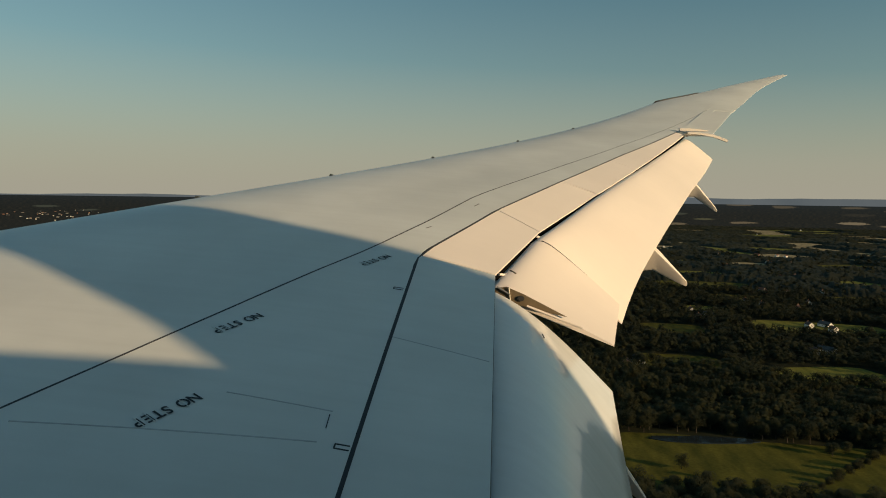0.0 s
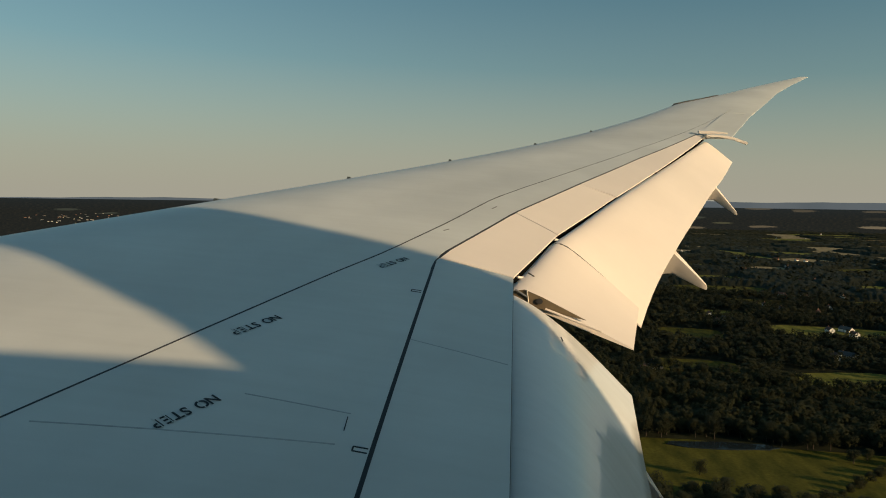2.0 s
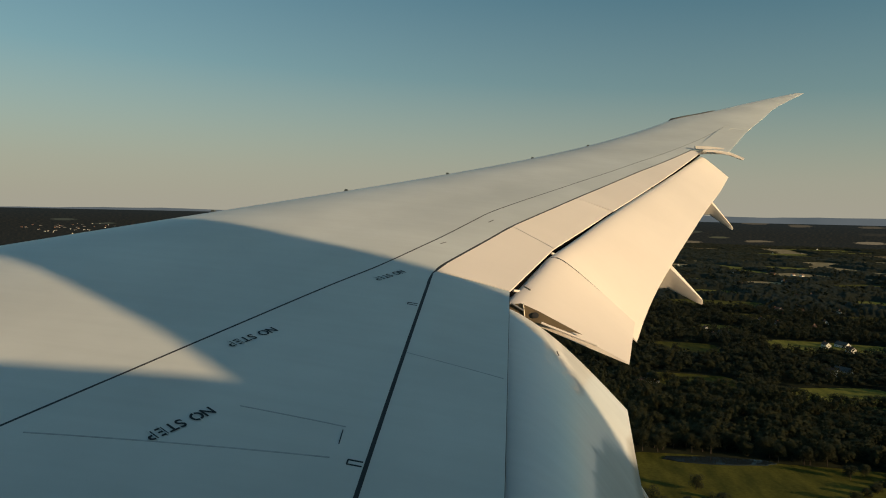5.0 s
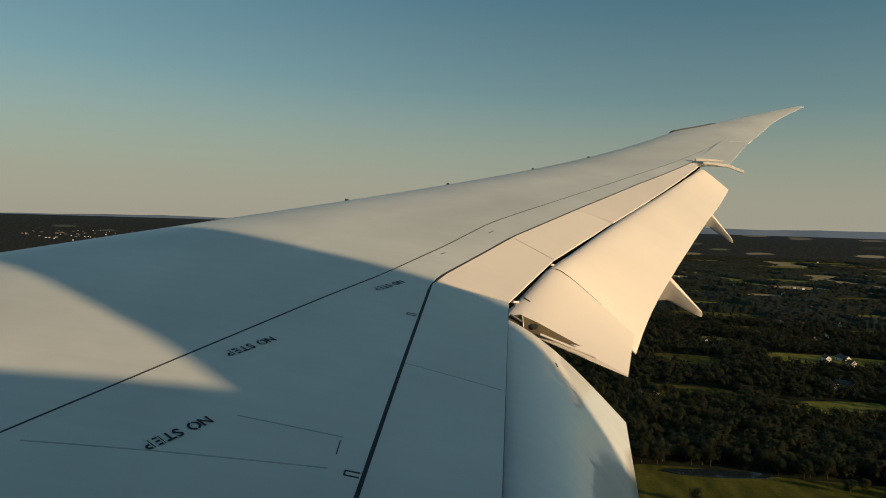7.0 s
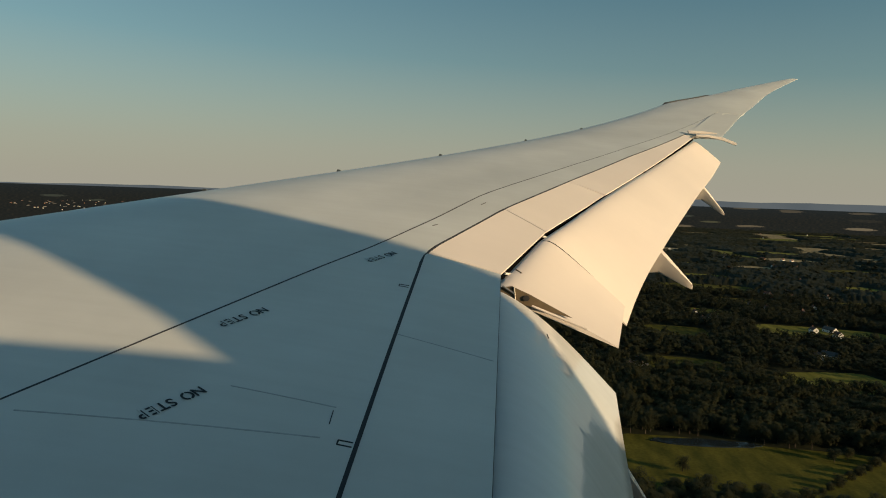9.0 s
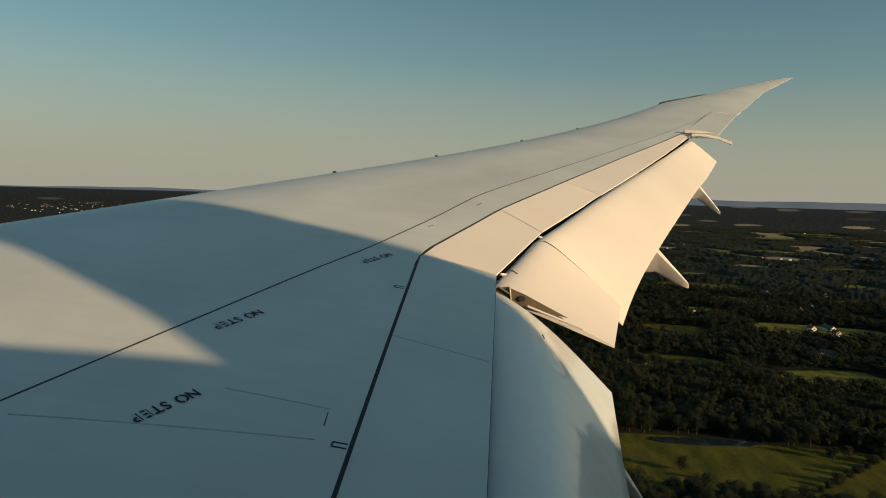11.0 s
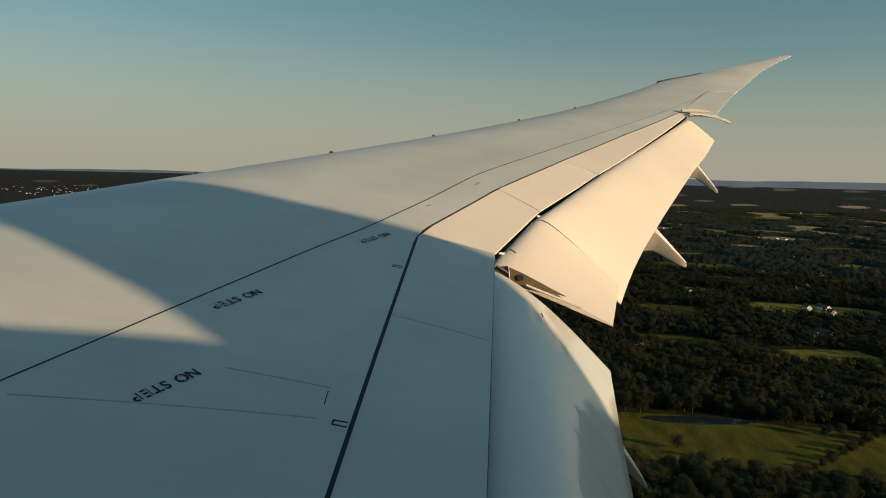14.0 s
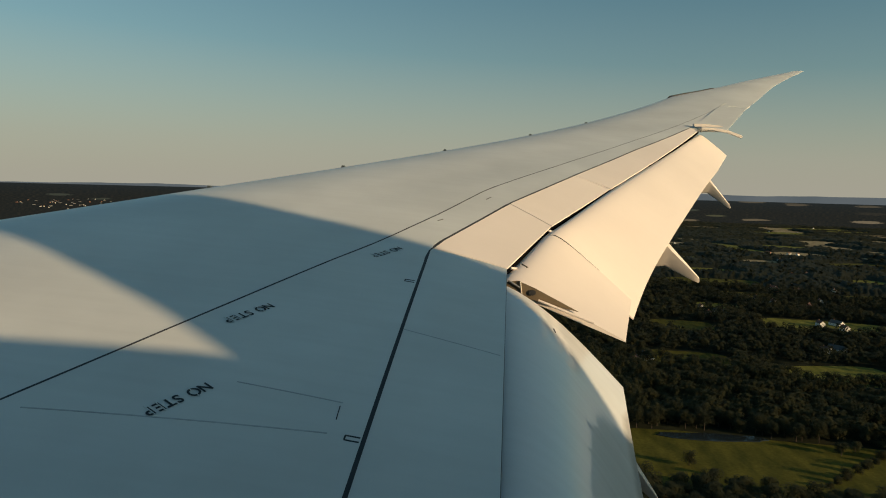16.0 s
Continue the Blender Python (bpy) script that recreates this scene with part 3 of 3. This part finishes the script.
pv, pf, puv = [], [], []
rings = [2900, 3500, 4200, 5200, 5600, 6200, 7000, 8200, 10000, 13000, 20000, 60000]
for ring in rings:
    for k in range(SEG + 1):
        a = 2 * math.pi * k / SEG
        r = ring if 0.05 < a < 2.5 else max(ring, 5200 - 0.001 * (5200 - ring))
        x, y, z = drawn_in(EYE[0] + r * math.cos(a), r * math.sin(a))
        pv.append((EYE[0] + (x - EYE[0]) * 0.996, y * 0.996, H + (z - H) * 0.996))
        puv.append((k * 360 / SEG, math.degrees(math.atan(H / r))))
for i in range(len(rings) - 1):
    for k in range(SEG):
        a = i * (SEG + 1) + k
        pf.append((a, a + 1, a + SEG + 2, a + SEG + 1))
bm_plain = bpy.data.meshes.new("backdrop")
bm_plain.from_pydata(pv, [], pf)
layer = bm_plain.uv_layers.new(name="bearing")
for lp in bm_plain.loops:
    layer.data[lp.index].uv = puv[lp.vertex_index]
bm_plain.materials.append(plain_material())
tagged(new("backdrop", bm_plain), "glowing backdrop of a far wooded plain with pale fields, haze painted in", "distance", kind="structure")


# far hills on the horizon
def hills(radius, base, height, seed, mat, label, foot=130, lift=0.0):
    vs, fs = [], []
    k = 480
    for i in range(k):
        a = 2 * math.pi * i / k
        h = base + height * (0.5 + 0.5 * noise.fractal(Vector((4 * math.cos(a) + seed, 4 * math.sin(a), seed)), 1.0, 2.0, 5))
        h += lift * max(0.0, -math.sin(a) - 0.1) * math.cos(a) - 40 * max(0.0, math.sin(a))
        for rad, z in ((radius - 20, foot), (radius - 8, max(foot + 2, h - 6)), (radius, h), (radius + 40, foot)):
            vs.append((rad * math.cos(a), rad * math.sin(a), z))
    for i in range(k):
        for j in range(3):
            a, b = i * 4 + j, ((i + 1) % k) * 4 + j
            fs.append((a, b, b + 1, a + 1))
    me = mesh_from("backdrop", vs, fs, 180)
    ob = new("backdrop", me)
    me.materials.append(mat)
    return tagged(ob, label, "hills", kind="structure")


# the hills give off a flat haze blue instead of being lit
hm, hn, hl, hb = material("far_hill_haze_glow", 1.0)
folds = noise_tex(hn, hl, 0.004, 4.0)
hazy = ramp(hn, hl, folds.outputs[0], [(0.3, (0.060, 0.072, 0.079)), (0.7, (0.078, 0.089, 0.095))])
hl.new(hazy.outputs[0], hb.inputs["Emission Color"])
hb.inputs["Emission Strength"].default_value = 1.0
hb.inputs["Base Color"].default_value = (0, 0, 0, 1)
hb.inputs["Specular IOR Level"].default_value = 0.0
hills(4760, 162, 40, 3.0, hm, "glowing pale blue-grey hills along the horizon, haze in their colour", 130, 60.0)


# ---- fields, pond, houses, woods ----
def grass(name, low, high, scale=0.03):
    m, n, l, b = material(name, 0.95)
    rows = noise_tex(n, l, scale, 7.0, "Object", (1, 3, 1))
    r = ramp(n, l, rows.outputs[0], [(0.32, low), (0.68, high)])
    spots = noise_tex(n, l, 0.4, 3.0)
    mix = n.new("ShaderNodeMix")
    mix.data_type, mix.blend_type = "RGBA", "MULTIPLY"
    mix.inputs[0].default_value = 0.6
    l.new(r.outputs[0], mix.inputs[6])
    l.new(spots.outputs[0], mix.inputs[7])
    l.new(mix.outputs[2], b.inputs["Base Color"])
    b.inputs["Specular IOR Level"].default_value = 0.1
    level_normal(n, l, b)
    return m


MEADOW = grass("meadow", (0.075, 0.080, 0.011), (0.175, 0.160, 0.024))
PASTURE = grass("pasture", (0.15, 0.165, 0.028), (0.31, 0.295, 0.06))
STUBBLE = grass("stubble", (0.31, 0.25, 0.13), (0.58, 0.47, 0.27))
FIELDS = []


def field_reach(cx, cy, a):
    """How far a field's uneven edge lies from its middle, as a share of its half sides."""
    k = 1 / max(abs(math.cos(a)), abs(math.sin(a))) ** 0.8
    return k * (0.93 + 0.09 * noise.noise(Vector((cx * 0.01 + 2 * math.cos(a), cy * 0.01 + 2 * math.sin(a), 0.5))))


def field(cx, cy, lx, ly, turn, mat, label):
    """A field of lx by ly metres with uneven edges, a hand above the ground."""
    ca, sa = math.cos(radians(turn)), math.sin(radians(turn))
    rim = []
    for i in range(28):
        a = 2 * math.pi * i / 28
        k = field_reach(cx, cy, a)
        u, v = 0.5 * lx * k * math.cos(a), 0.5 * ly * k * math.sin(a)
        rim.append((cx + u * ca - v * sa, cy + u * sa + v * ca))
    FIELDS.append((cx, cy, lx, ly, ca, sa))
    up = []
    for f in (1.0, 0.66, 0.33):
        up += [drawn_in(cx + (x - cx) * f, cy + (y - cy) * f) for x, y in rim]
    up.append(drawn_in(cx, cy))
    if math.hypot(cx, cy) < 2800:
        up = [(x, y, z + 0.06 + 0.03 * len(FIELDS)) for x, y, z in up]
    else:  # a little nearer on the same lines of sight
        near = 0.991 - 0.00015 * len(FIELDS)
        up = [(EYE[0] + (x - EYE[0]) * near, y * near, H + (z - H) * near) for x, y, z in up]
    faces = [(r * 28 + i, r * 28 + (i + 1) % 28, (r + 1) * 28 + (i + 1) % 28, (r + 1) * 28 + i) for r in range(2) for i in range(28)]
    faces += [(56 + i, 56 + (i + 1) % 28, 84) for i in range(28)]
    me = mesh_from("field", up, faces, 180)
    me.materials.append(mat)
    return tagged(new("field", me), label, "field", kind="structure")


field(1025, -440, 120, 190, -12, PASTURE, "sunlit pale green pasture among trees")
field(1190, -330, 70, 80, -20, PASTURE, "sunlit pale green pasture among trees")
field(1340, -430, 90, 110, -14, MEADOW, "green meadow among woods")
field(740, -330, 90, 130, 12, PASTURE, "sunlit green pasture behind a hedge")
field(790, -195, 80, 90, -10, MEADOW, "dim green meadow behind a hedge")
field(478, -176, 120, 250, -8, MEADOW, "dim green meadow by a pond")
field(1000, -235, 80, 90, -8, MEADOW, "green meadow beside houses")
field(1600, -760, 160, 130, 15, PASTURE, "pale green pasture among trees")
field(1760, -480, 170, 110, -12, PASTURE, "pale green pasture among trees")
field(2050, -690, 190, 100, -12, STUBBLE, "straw-coloured stubble field")
field(2250, -1060, 200, 120, 14, STUBBLE, "straw-coloured stubble field")
field(2520, -780, 230, 130, 10, PASTURE, "pale green pasture among trees")
mrng = random.Random(5)
for i in range(40):
    r, a = mrng.uniform(1250, 2700), radians(mrng.uniform(-29, -6))
    if any(math.hypot(r * math.cos(a) - f[0], r * math.sin(a) - f[1]) < 190 for f in FIELDS):
        continue
    field(r * math.cos(a), r * math.sin(a), mrng.uniform(70, 150), mrng.uniform(110, 300), mrng.uniform(-25, 25), mrng.choice((MEADOW, MEADOW, PASTURE)), "dim green meadow between woods")
frng = random.Random(8)
for i in range(90):
    r, a = frng.uniform(2300, 4900), radians(frng.uniform(-29, -11))
    s = r / 3000
    if any(math.hypot(r * math.cos(a) - f[0], r * math.sin(a) - f[1]) < 190 * s for f in FIELDS):
        continue
    field(r * math.cos(a), r * math.sin(a), s * frng.uniform(130, 300), s * frng.uniform(110, 290), frng.uniform(-40, 30), frng.choice((STUBBLE, STUBBLE, PASTURE)),
          "distant straw-coloured field")
# narrow strips of stubble and pasture between the nearer woods
for i in range(30):
    r, a = frng.uniform(1500, 2900), radians(frng.uniform(-28, -9))
    if any(math.hypot(r * math.cos(a) - f[0], r * math.sin(a) - f[1]) < 170 for f in FIELDS):
        continue
    field(r * math.cos(a), r * math.sin(a), frng.uniform(35, 80), frng.uniform(90, 230), frng.uniform(-20, 20), frng.choice((STUBBLE, PASTURE)), "narrow pale field between woods")

# pond
pm, pn, pl, pb = material("pond_water", 0.08)
pb.inputs["Base Color"].default_value = (0.02, 0.03, 0.035, 1)
waves = noise_tex(pn, pl, 0.8, 4.0)
pbump = pn.new("ShaderNodeBump")
pbump.inputs["Strength"].default_value, pbump.inputs["Distance"].default_value = 0.3, 0.1
pl.new(waves.outputs[0], pbump.inputs["Height"])
pl.new(pbump.outputs[0], pb.inputs["Normal"])
POND = (529, -150)
rim = []
for i in range(40):
    a = 2 * math.pi * i / 40
    k = 1 + 0.25 * noise.noise(Vector((2 * math.cos(a), 2 * math.sin(a), 4.2)))
    rim.append((POND[0] + 8 * k * math.cos(a), POND[1] + 38 * k * math.sin(a), 0.9))
me = mesh_from("water", rim + [(x, y, 0.05) for x, y, _ in rim], [tuple(range(40))] + [(i, (i + 1) % 40, 40 + (i + 1) % 40, 40 + i) for i in range(40)])
me.materials.append(pm)
tagged(new("water", me), "still dark pond reflecting the evening sky", "pond", kind="structure")

# houses
RENDER_WHITE = plain("white_render", (0.78, 0.76, 0.70), 0.8, 0, 0.08, 1.0)
BRICK = plain("red_brick", (0.36, 0.17, 0.10), 0.85, 0, 0.25, 3.0)
TILE = plain("brown_roof_tiles", (0.13, 0.07, 0.05), 0.8, 0, 0.3, 2.0)
SLATE = plain("grey_slate", (0.10, 0.098, 0.095), 0.9, 0, 0.2, 2.0)
GLASS = plain("window_glass", (0.03, 0.035, 0.04), 0.1)


def box(name, x0, x1, y0, y1, z0, z1):
    return loft(name, [[(x, y0, z0), (x, y1, z0), (x, y1, z1), (x, y0, z1)] for x in (x0, x1)], 30)


def house(wall_mat, roof_mat, long, wide, tall, label):
    h = tagged(new("house"), label, "house", "houses in the countryside")
    a, b = long / 2, wide / 2
    ridge = tall + wide * 0.42
    gable = loft("wall", [[(x, -b, 0), (x, b, 0), (x, b, tall), (x, 0, ridge - 0.15), (x, -b, tall)] for x in (-a, a)], 30)
    part("wall", gable, wall_mat, h)
    roof = [[(x, -b - 0.4, tall - 0.25), (x, 0, ridge + 0.1), (x, b + 0.4, tall - 0.25), (x, b + 0.4, tall - 0.05), (x, 0, ridge + 0.32), (x, -b - 0.4, tall - 0.05)]
            for x in (-a - 0.4, a + 0.4)]
    part("roof", loft("roof", roof, 30), roof_mat, h, "pitched tiled roof")
    part("chimney", box("chimney", a * 0.5, a * 0.5 + 0.9, -0.4, 0.4, ridge - 0.8, ridge + 1.3), BRICK, h)
    for k in range(3):
        for z in ((1.0, 3.6) if tall > 4 else (1.0,)):
            x = -a + long * (k + 0.5) / 3
            for side in (-1, 1):
                part("window", box("window", x - 0.6, x + 0.6, side * b - 0.03, side * b + 0.03, z, z + 1.2), GLASS, h)
    return h


kinds = [house(RENDER_WHITE, TILE, 12, 7.5, 5.2, "white rendered house with a brown tiled roof"),
         house(BRICK, TILE, 14, 8, 5.0, "red brick house with a brown tiled roof"),
         house(RENDER_WHITE, SLATE, 20, 9, 3.6, "long low white building with a grey roof")]
spots = [(1150, -300, 0), (1085, -296, 1), (1110, -318, 2), (1032, -428, 0), (1000, -446, 0), (1045, -455, 2), (757, -134, 1), (778, -150, 2),
         (850, -360, 0), (862, -378, 2), (1205, -480, 1), (1260, -520, 0), (1420, -610, 0), (1480, -560, 2), (1700, -640, 0), (1730, -680, 1), (1800, -900, 0),
         (2080, -760, 2), (2120, -800, 0), (2300, -1200, 0), (2380, -700, 0)]
hrng = random.Random(11)
SITES = []
used = set()
for x, y, k in spots:
    turn = hrng.uniform(-40, 60)
    SITES.append((x, y))
    if k not in used:
        used.add(k)
        kinds[k].matrix_basis = pose(x, y, 0, 0, 0, turn)
    else:
        copy_thing(kinds[k], pose(x, y, 0, 0, 0, turn))
# scattered farms and hamlets among the woods
for i in range(26):
    if i % 3 == 0:
        r, a = hrng.uniform(1300, 2900), radians(hrng.uniform(-28, -9))
    x, y = r * math.cos(a) + hrng.uniform(-30, 30), r * math.sin(a) + hrng.uniform(-45, 45)
    SITES.append((x, y))
    copy_thing(kinds[hrng.choice((0, 0, 1, 2))], pose(x, y, 0, 0, 0, hrng.uniform(-60, 60)))
# far towns on the left and towards the horizon
for i in range(96):
    if i < 68:
        r, a = hrng.gauss(6600, 1100), radians(hrng.choice((hrng.gauss(32.5, 1.5), hrng.gauss(30, 1.6), hrng.gauss(25.5, 2.0))))
    else:
        r, a = hrng.uniform(3000, 5200), radians(hrng.uniform(-29, -12))
    x, y, z = drawn_in(max(2800, r) * math.cos(a), max(2800, r) * math.sin(a))
    far = copy_thing(kinds[hrng.choice((0, 0, 0, 1, 2, 2, 2))], pose(x, y, z, 0, 0, hrng.uniform(-60, 60)) @ Matrix.Scale(0.75, 4))
    tagged(far, "pale house in a distant town", group="houses of a distant town")


# ---- trees ----
def leaf_material(name, dark, lite):
    m, n, l, b = material(name, 0.8)
    geo = n.new("ShaderNodeNewGeometry")
    patch = noise_tex(n, l, 0.05, 3.0)
    info = n.new("ShaderNodeObjectInfo")
    add = n.new("ShaderNodeMath")
    add.operation = "MULTIPLY_ADD"
    l.new(geo.outputs["Random Per Island"], add.inputs[0])
    add.inputs[1].default_value = 0.14
    l.new(patch.outputs[0], add.inputs[2])
    add2 = n.new("ShaderNodeMath")
    add2.operation = "MULTIPLY_ADD"
    l.new(info.outputs["Random"], add2.inputs[0])
    add2.inputs[1].default_value = 0.35
    l.new(add.outputs[0], add2.inputs[2])
    r = ramp(n, l, add2.outputs[0], [(0.35, dark), (0.95, lite)])
    l.new(r.outputs[0], b.inputs["Base Color"])
    b.inputs["Specular IOR Level"].default_value = 0.1
    # soft foliage: the leaves of a clump lie every way, so its shading leans to that of the crown's top
    mean = n.new("ShaderNodeMix")
    mean.data_type = "VECTOR"
    mean.inputs[0].default_value = 0.85
    mean.inputs[5].default_value = (0, 0, 1)
    l.new(geo.outputs["Normal"], mean.inputs[4])
    unit = n.new("ShaderNodeVectorMath")
    unit.operation = "NORMALIZE"
    l.new(mean.outputs[1], unit.inputs[0])
    l.new(unit.outputs[0], b.inputs["Normal"])
    return m


LEAF = leaf_material("foliage", (0.026, 0.033, 0.020), (0.062, 0.061, 0.025))
# darker, bluer foliage: the shade among far crowns is put into this colour
FAR_LEAF = leaf_material("shaded_far_foliage", (0.015, 0.022, 0.017), (0.040, 0.041, 0.022))
BARK = plain("bark", (0.05, 0.038, 0.028), 0.9)
trng = np.random.default_rng(3)


def crown_cloud(n, size, height, width, leaf):
    """n leaf clumps as tilted quads spread in several lobes of a crown; returns corners (n, 4, 3)."""
    lobes = max(3, int(size))
    ca = trng.uniform(0, 2 * np.pi, lobes)
    cr = width * 0.34 * np.sqrt(trng.uniform(0, 1, lobes))
    cz = height * trng.uniform(0.26, 0.82, lobes)
    which = trng.integers(0, lobes, n)
    d = trng.normal(size=(n, 3))
    d /= np.linalg.norm(d, axis=1)[:, None]
    d[:, 2] = np.where(d[:, 2] < -0.5, -d[:, 2], d[:, 2])
    rad = (0.75 + 0.3 * trng.uniform(0, 1, n))[:, None] * np.array([width * 0.22, width * 0.22, height * 0.17])
    c = np.stack([cr[which] * np.cos(ca[which]), cr[which] * np.sin(ca[which]), cz[which]], 1) + d * rad
    nrm = 0.6 * d + (0, 0, 0.6) + 0.14 * trng.normal(size=(n, 3))
    nrm /= np.linalg.norm(nrm, axis=1)[:, None]
    u = np.cross(nrm, trng.normal(size=(n, 3)))
    u /= np.linalg.norm(u, axis=1)[:, None]
    v = np.cross(nrm, u)
    s = (leaf * trng.uniform(0.6, 1.3, n))[:, None]
    e = trng.uniform(0.6, 1.2, (4, n))[:, :, None]
    return np.stack([c - u * s * e[0], c - v * s * e[1], c + u * s * e[2], c + v * s * e[3]], 1)


def cloud_mesh(name, quads):
    k = len(quads)
    me = bpy.data.meshes.new(name)
    me.vertices.add(4 * k)
    me.vertices.foreach_set("co", quads.reshape(-1).astype(np.float32))
    me.loops.add(4 * k)
    me.loops.foreach_set("vertex_index", np.arange(4 * k, dtype=np.int32))
    me.polygons.add(k)
    me.polygons.foreach_set("loop_start", np.arange(0, 4 * k, 4, dtype=np.int32))
    me.update(calc_edges=True)
    me.materials.append(LEAF)
    return me


def tree(height, width):
    t = tagged(new("tree"), "broadleaf tree with a dense dark green crown", "tree", "woodland trees")
    loops = []
    for z, r in ((0, 0.45), (0.6, 0.32), (height * 0.3, 0.25), (height * 0.6, 0.12), (height * 0.75, 0.05)):
        loops.append([(r * math.cos(a) + 0.02 * z, r * math.sin(a), z) for a in [2 * math.pi * k / 8 for k in range(8)]])
    trunk = part("trunk", loft("trunk", loops, 60), BARK, t)
    for k in range(4):
        a = k * 1.7
        z0 = height * (0.28 + 0.07 * k)
        tip = (width * 0.3 * math.cos(a), width * 0.3 * math.sin(a), z0 + height * 0.2)
        rod("limb", (0.02 * z0, 0, z0), tip, 0.09, BARK, trunk)
    crown = new("crown", cloud_mesh("crown", crown_cloud(2200, 20, height, width, 0.39)))
    crown.parent = t
    return t


def wooded(x, y):
    for fx, fy, lx, ly, ca, sa in FIELDS:
        u, v = (x - fx) * ca + (y - fy) * sa, -(x - fx) * sa + (y - fy) * ca
        if abs(u) < lx and abs(v) < ly:
            p, q = u / (lx / 2 + 2), v / (ly / 2 + 2)
            if math.hypot(p, q) < field_reach(fx, fy, math.atan2(q, p)):
                return False
    if ((x - POND[0]) / 15) ** 2 + ((y - POND[1]) / 46) ** 2 < 1:
        return False
    return all((x - hx) ** 2 + (y - hy) ** 2 > 130 for hx, hy in SITES)


def scatter(r0, r1, step, a0, a1, seed):
    rng = random.Random(seed)
    out = []
    r = r0
    while r < r1:
        a = a0
        while a < a1:
            rr, aa = r + rng.uniform(-0.5, 0.5) * step, a + rng.uniform(-0.5, 0.5) * step / r
            x, y = rr * math.cos(aa), rr * math.sin(aa)
            thin = noise.noise(Vector((x * 0.008, y * 0.008, 1.7)))
            if thin > -0.5 and wooded(x, y):
                out.append((x, y, rng.random()))
            a += step / r
        r += step
    return out


models = [tree(15, 13), tree(13, 12), tree(17, 14), tree(11, 11)]
stand = scatter(385, 800, 9.5, radians(-31), radians(-1), 21)
placed = 0
rest = []
for x, y, q in stand:
    if placed < 280 and x < 640:
        m = pose(x, y, -0.1, 0, 0, 360 * q)
        if placed < 4:
            models[placed].matrix_basis = m
        else:
            copy_thing(models[placed % 4], m)
        placed += 1
    else:
        rest.append((x, y, q))

# a broken hedgerow slanting across the meadow, and a few trees standing in it
for i in range(17):
    q = (i * 0.37) % 1
    copy_thing(models[i % 4], pose(446 + 6.4 * i + 5 * q, -196 - 6.6 * i - 4 * q, -1.6 - 1.0 * q, 0, 0, 360 * q) @ Matrix.Scale(0.42 + 0.3 * q, 4))
for x, y, k in ((470, -120, 0.7), (455, -131, 0.55), (505, -228, 0.8), (512, -240, 0.66), (431, -232, 0.6)):
    copy_thing(models[int(x) % 4], pose(x, y, -0.6, 0, 0, 3 * x) @ Matrix.Scale(k, 4))


def woodland(name, places, leaves, leaf, lobes, label):
    bank = [crown_cloud(leaves, lobes, 1.0, 1.0, leaf) for _ in range(12)]
    quads = np.empty((len(places) * leaves, 4, 3))
    for i, (x, y, q) in enumerate(places):
        px, py, pz = drawn_in(x, y)
        k = math.hypot(px, py) / math.hypot(x, y)
        h, w = (7 + 12 * q) * k, (9 + 9 * ((q * 7) % 1)) * k
        if leaves < 30:
            w *= 2.0 if leaf < 0.4 else 4.0
        quads[i * leaves:(i + 1) * leaves] = bank[i % 12] * (w, w, h) + (px, py, pz - 0.1)
    ob = new(name, cloud_mesh(name, quads))
    return tagged(ob, label, "woodland", kind="stuff")


woodland("woodland", rest, 420, 0.055, 12, "dense dark green broadleaf woodland")
woodland("woodland", scatter(800, 1500, 11, radians(-31), radians(-1), 22), 135, 0.083, 9, "dense dark green broadleaf woodland")


def canopy(r0, r1, dr, a0, a1, da, label):
    """The closed roof of a far wood: one lumpy sheet that drops to the ground round every field and house."""
    nr, na = int((r1 - r0) / dr), int((a1 - a0) / da)
    vs, fs = [], []
    for i in range(nr):
        for j in range(na):
            r = r0 + dr * (i + 0.45 * math.sin(j * 2.4))
            a = radians(a0 + da * (j + 0.35 * math.sin(i * 1.9)))
            x, y = r * math.cos(a), r * math.sin(a)
            px, py, pz = drawn_in(x, y)
            k = math.hypot(px, py) / r
            lump = noise.noise(Vector((x * 0.012, y * 0.012, 2.1))) + 1.2 * noise.noise(Vector((x * 0.06, y * 0.06, 5.3)))
            rough = noise.noise(Vector((x * 0.19, y * 0.19, 9.1)))
            cover = sum(wooded(x + u, y + v) for u, v in ((0, 0), (16, 0), (-16, 0), (0, 16), (0, -16))) / 5
            tall = -3.0 + (13.5 + 4.0 * lump + 7.0 * rough) * cover * min(1.0, i / 4)
            vs.append((px, py, pz + tall * k))
    for i in range(nr - 1):
        for j in range(na - 1):
            q = i * na + j
            quad = (q, q + 1, q + na + 1, q + na)
            if max(vs[p][2] for p in quad) > min(drawn_in(vs[q][0], vs[q][1])[2], vs[q][2]) - 2.5:
                fs.append(quad)
    me = mesh_from("woodland", vs, fs, 180)
    me.materials.append(FAR_LEAF)
    return tagged(new("woodland", me), label, "woodland", kind="stuff")


woodland("woodland", scatter(1500, 2700, 22, radians(-31), radians(-2), 23), 30, 0.16, 5, "distant dark green woodland")
canopy(1500, 5250, 15, -31, -2, 0.16, "distant dark green woodland with a closed canopy")
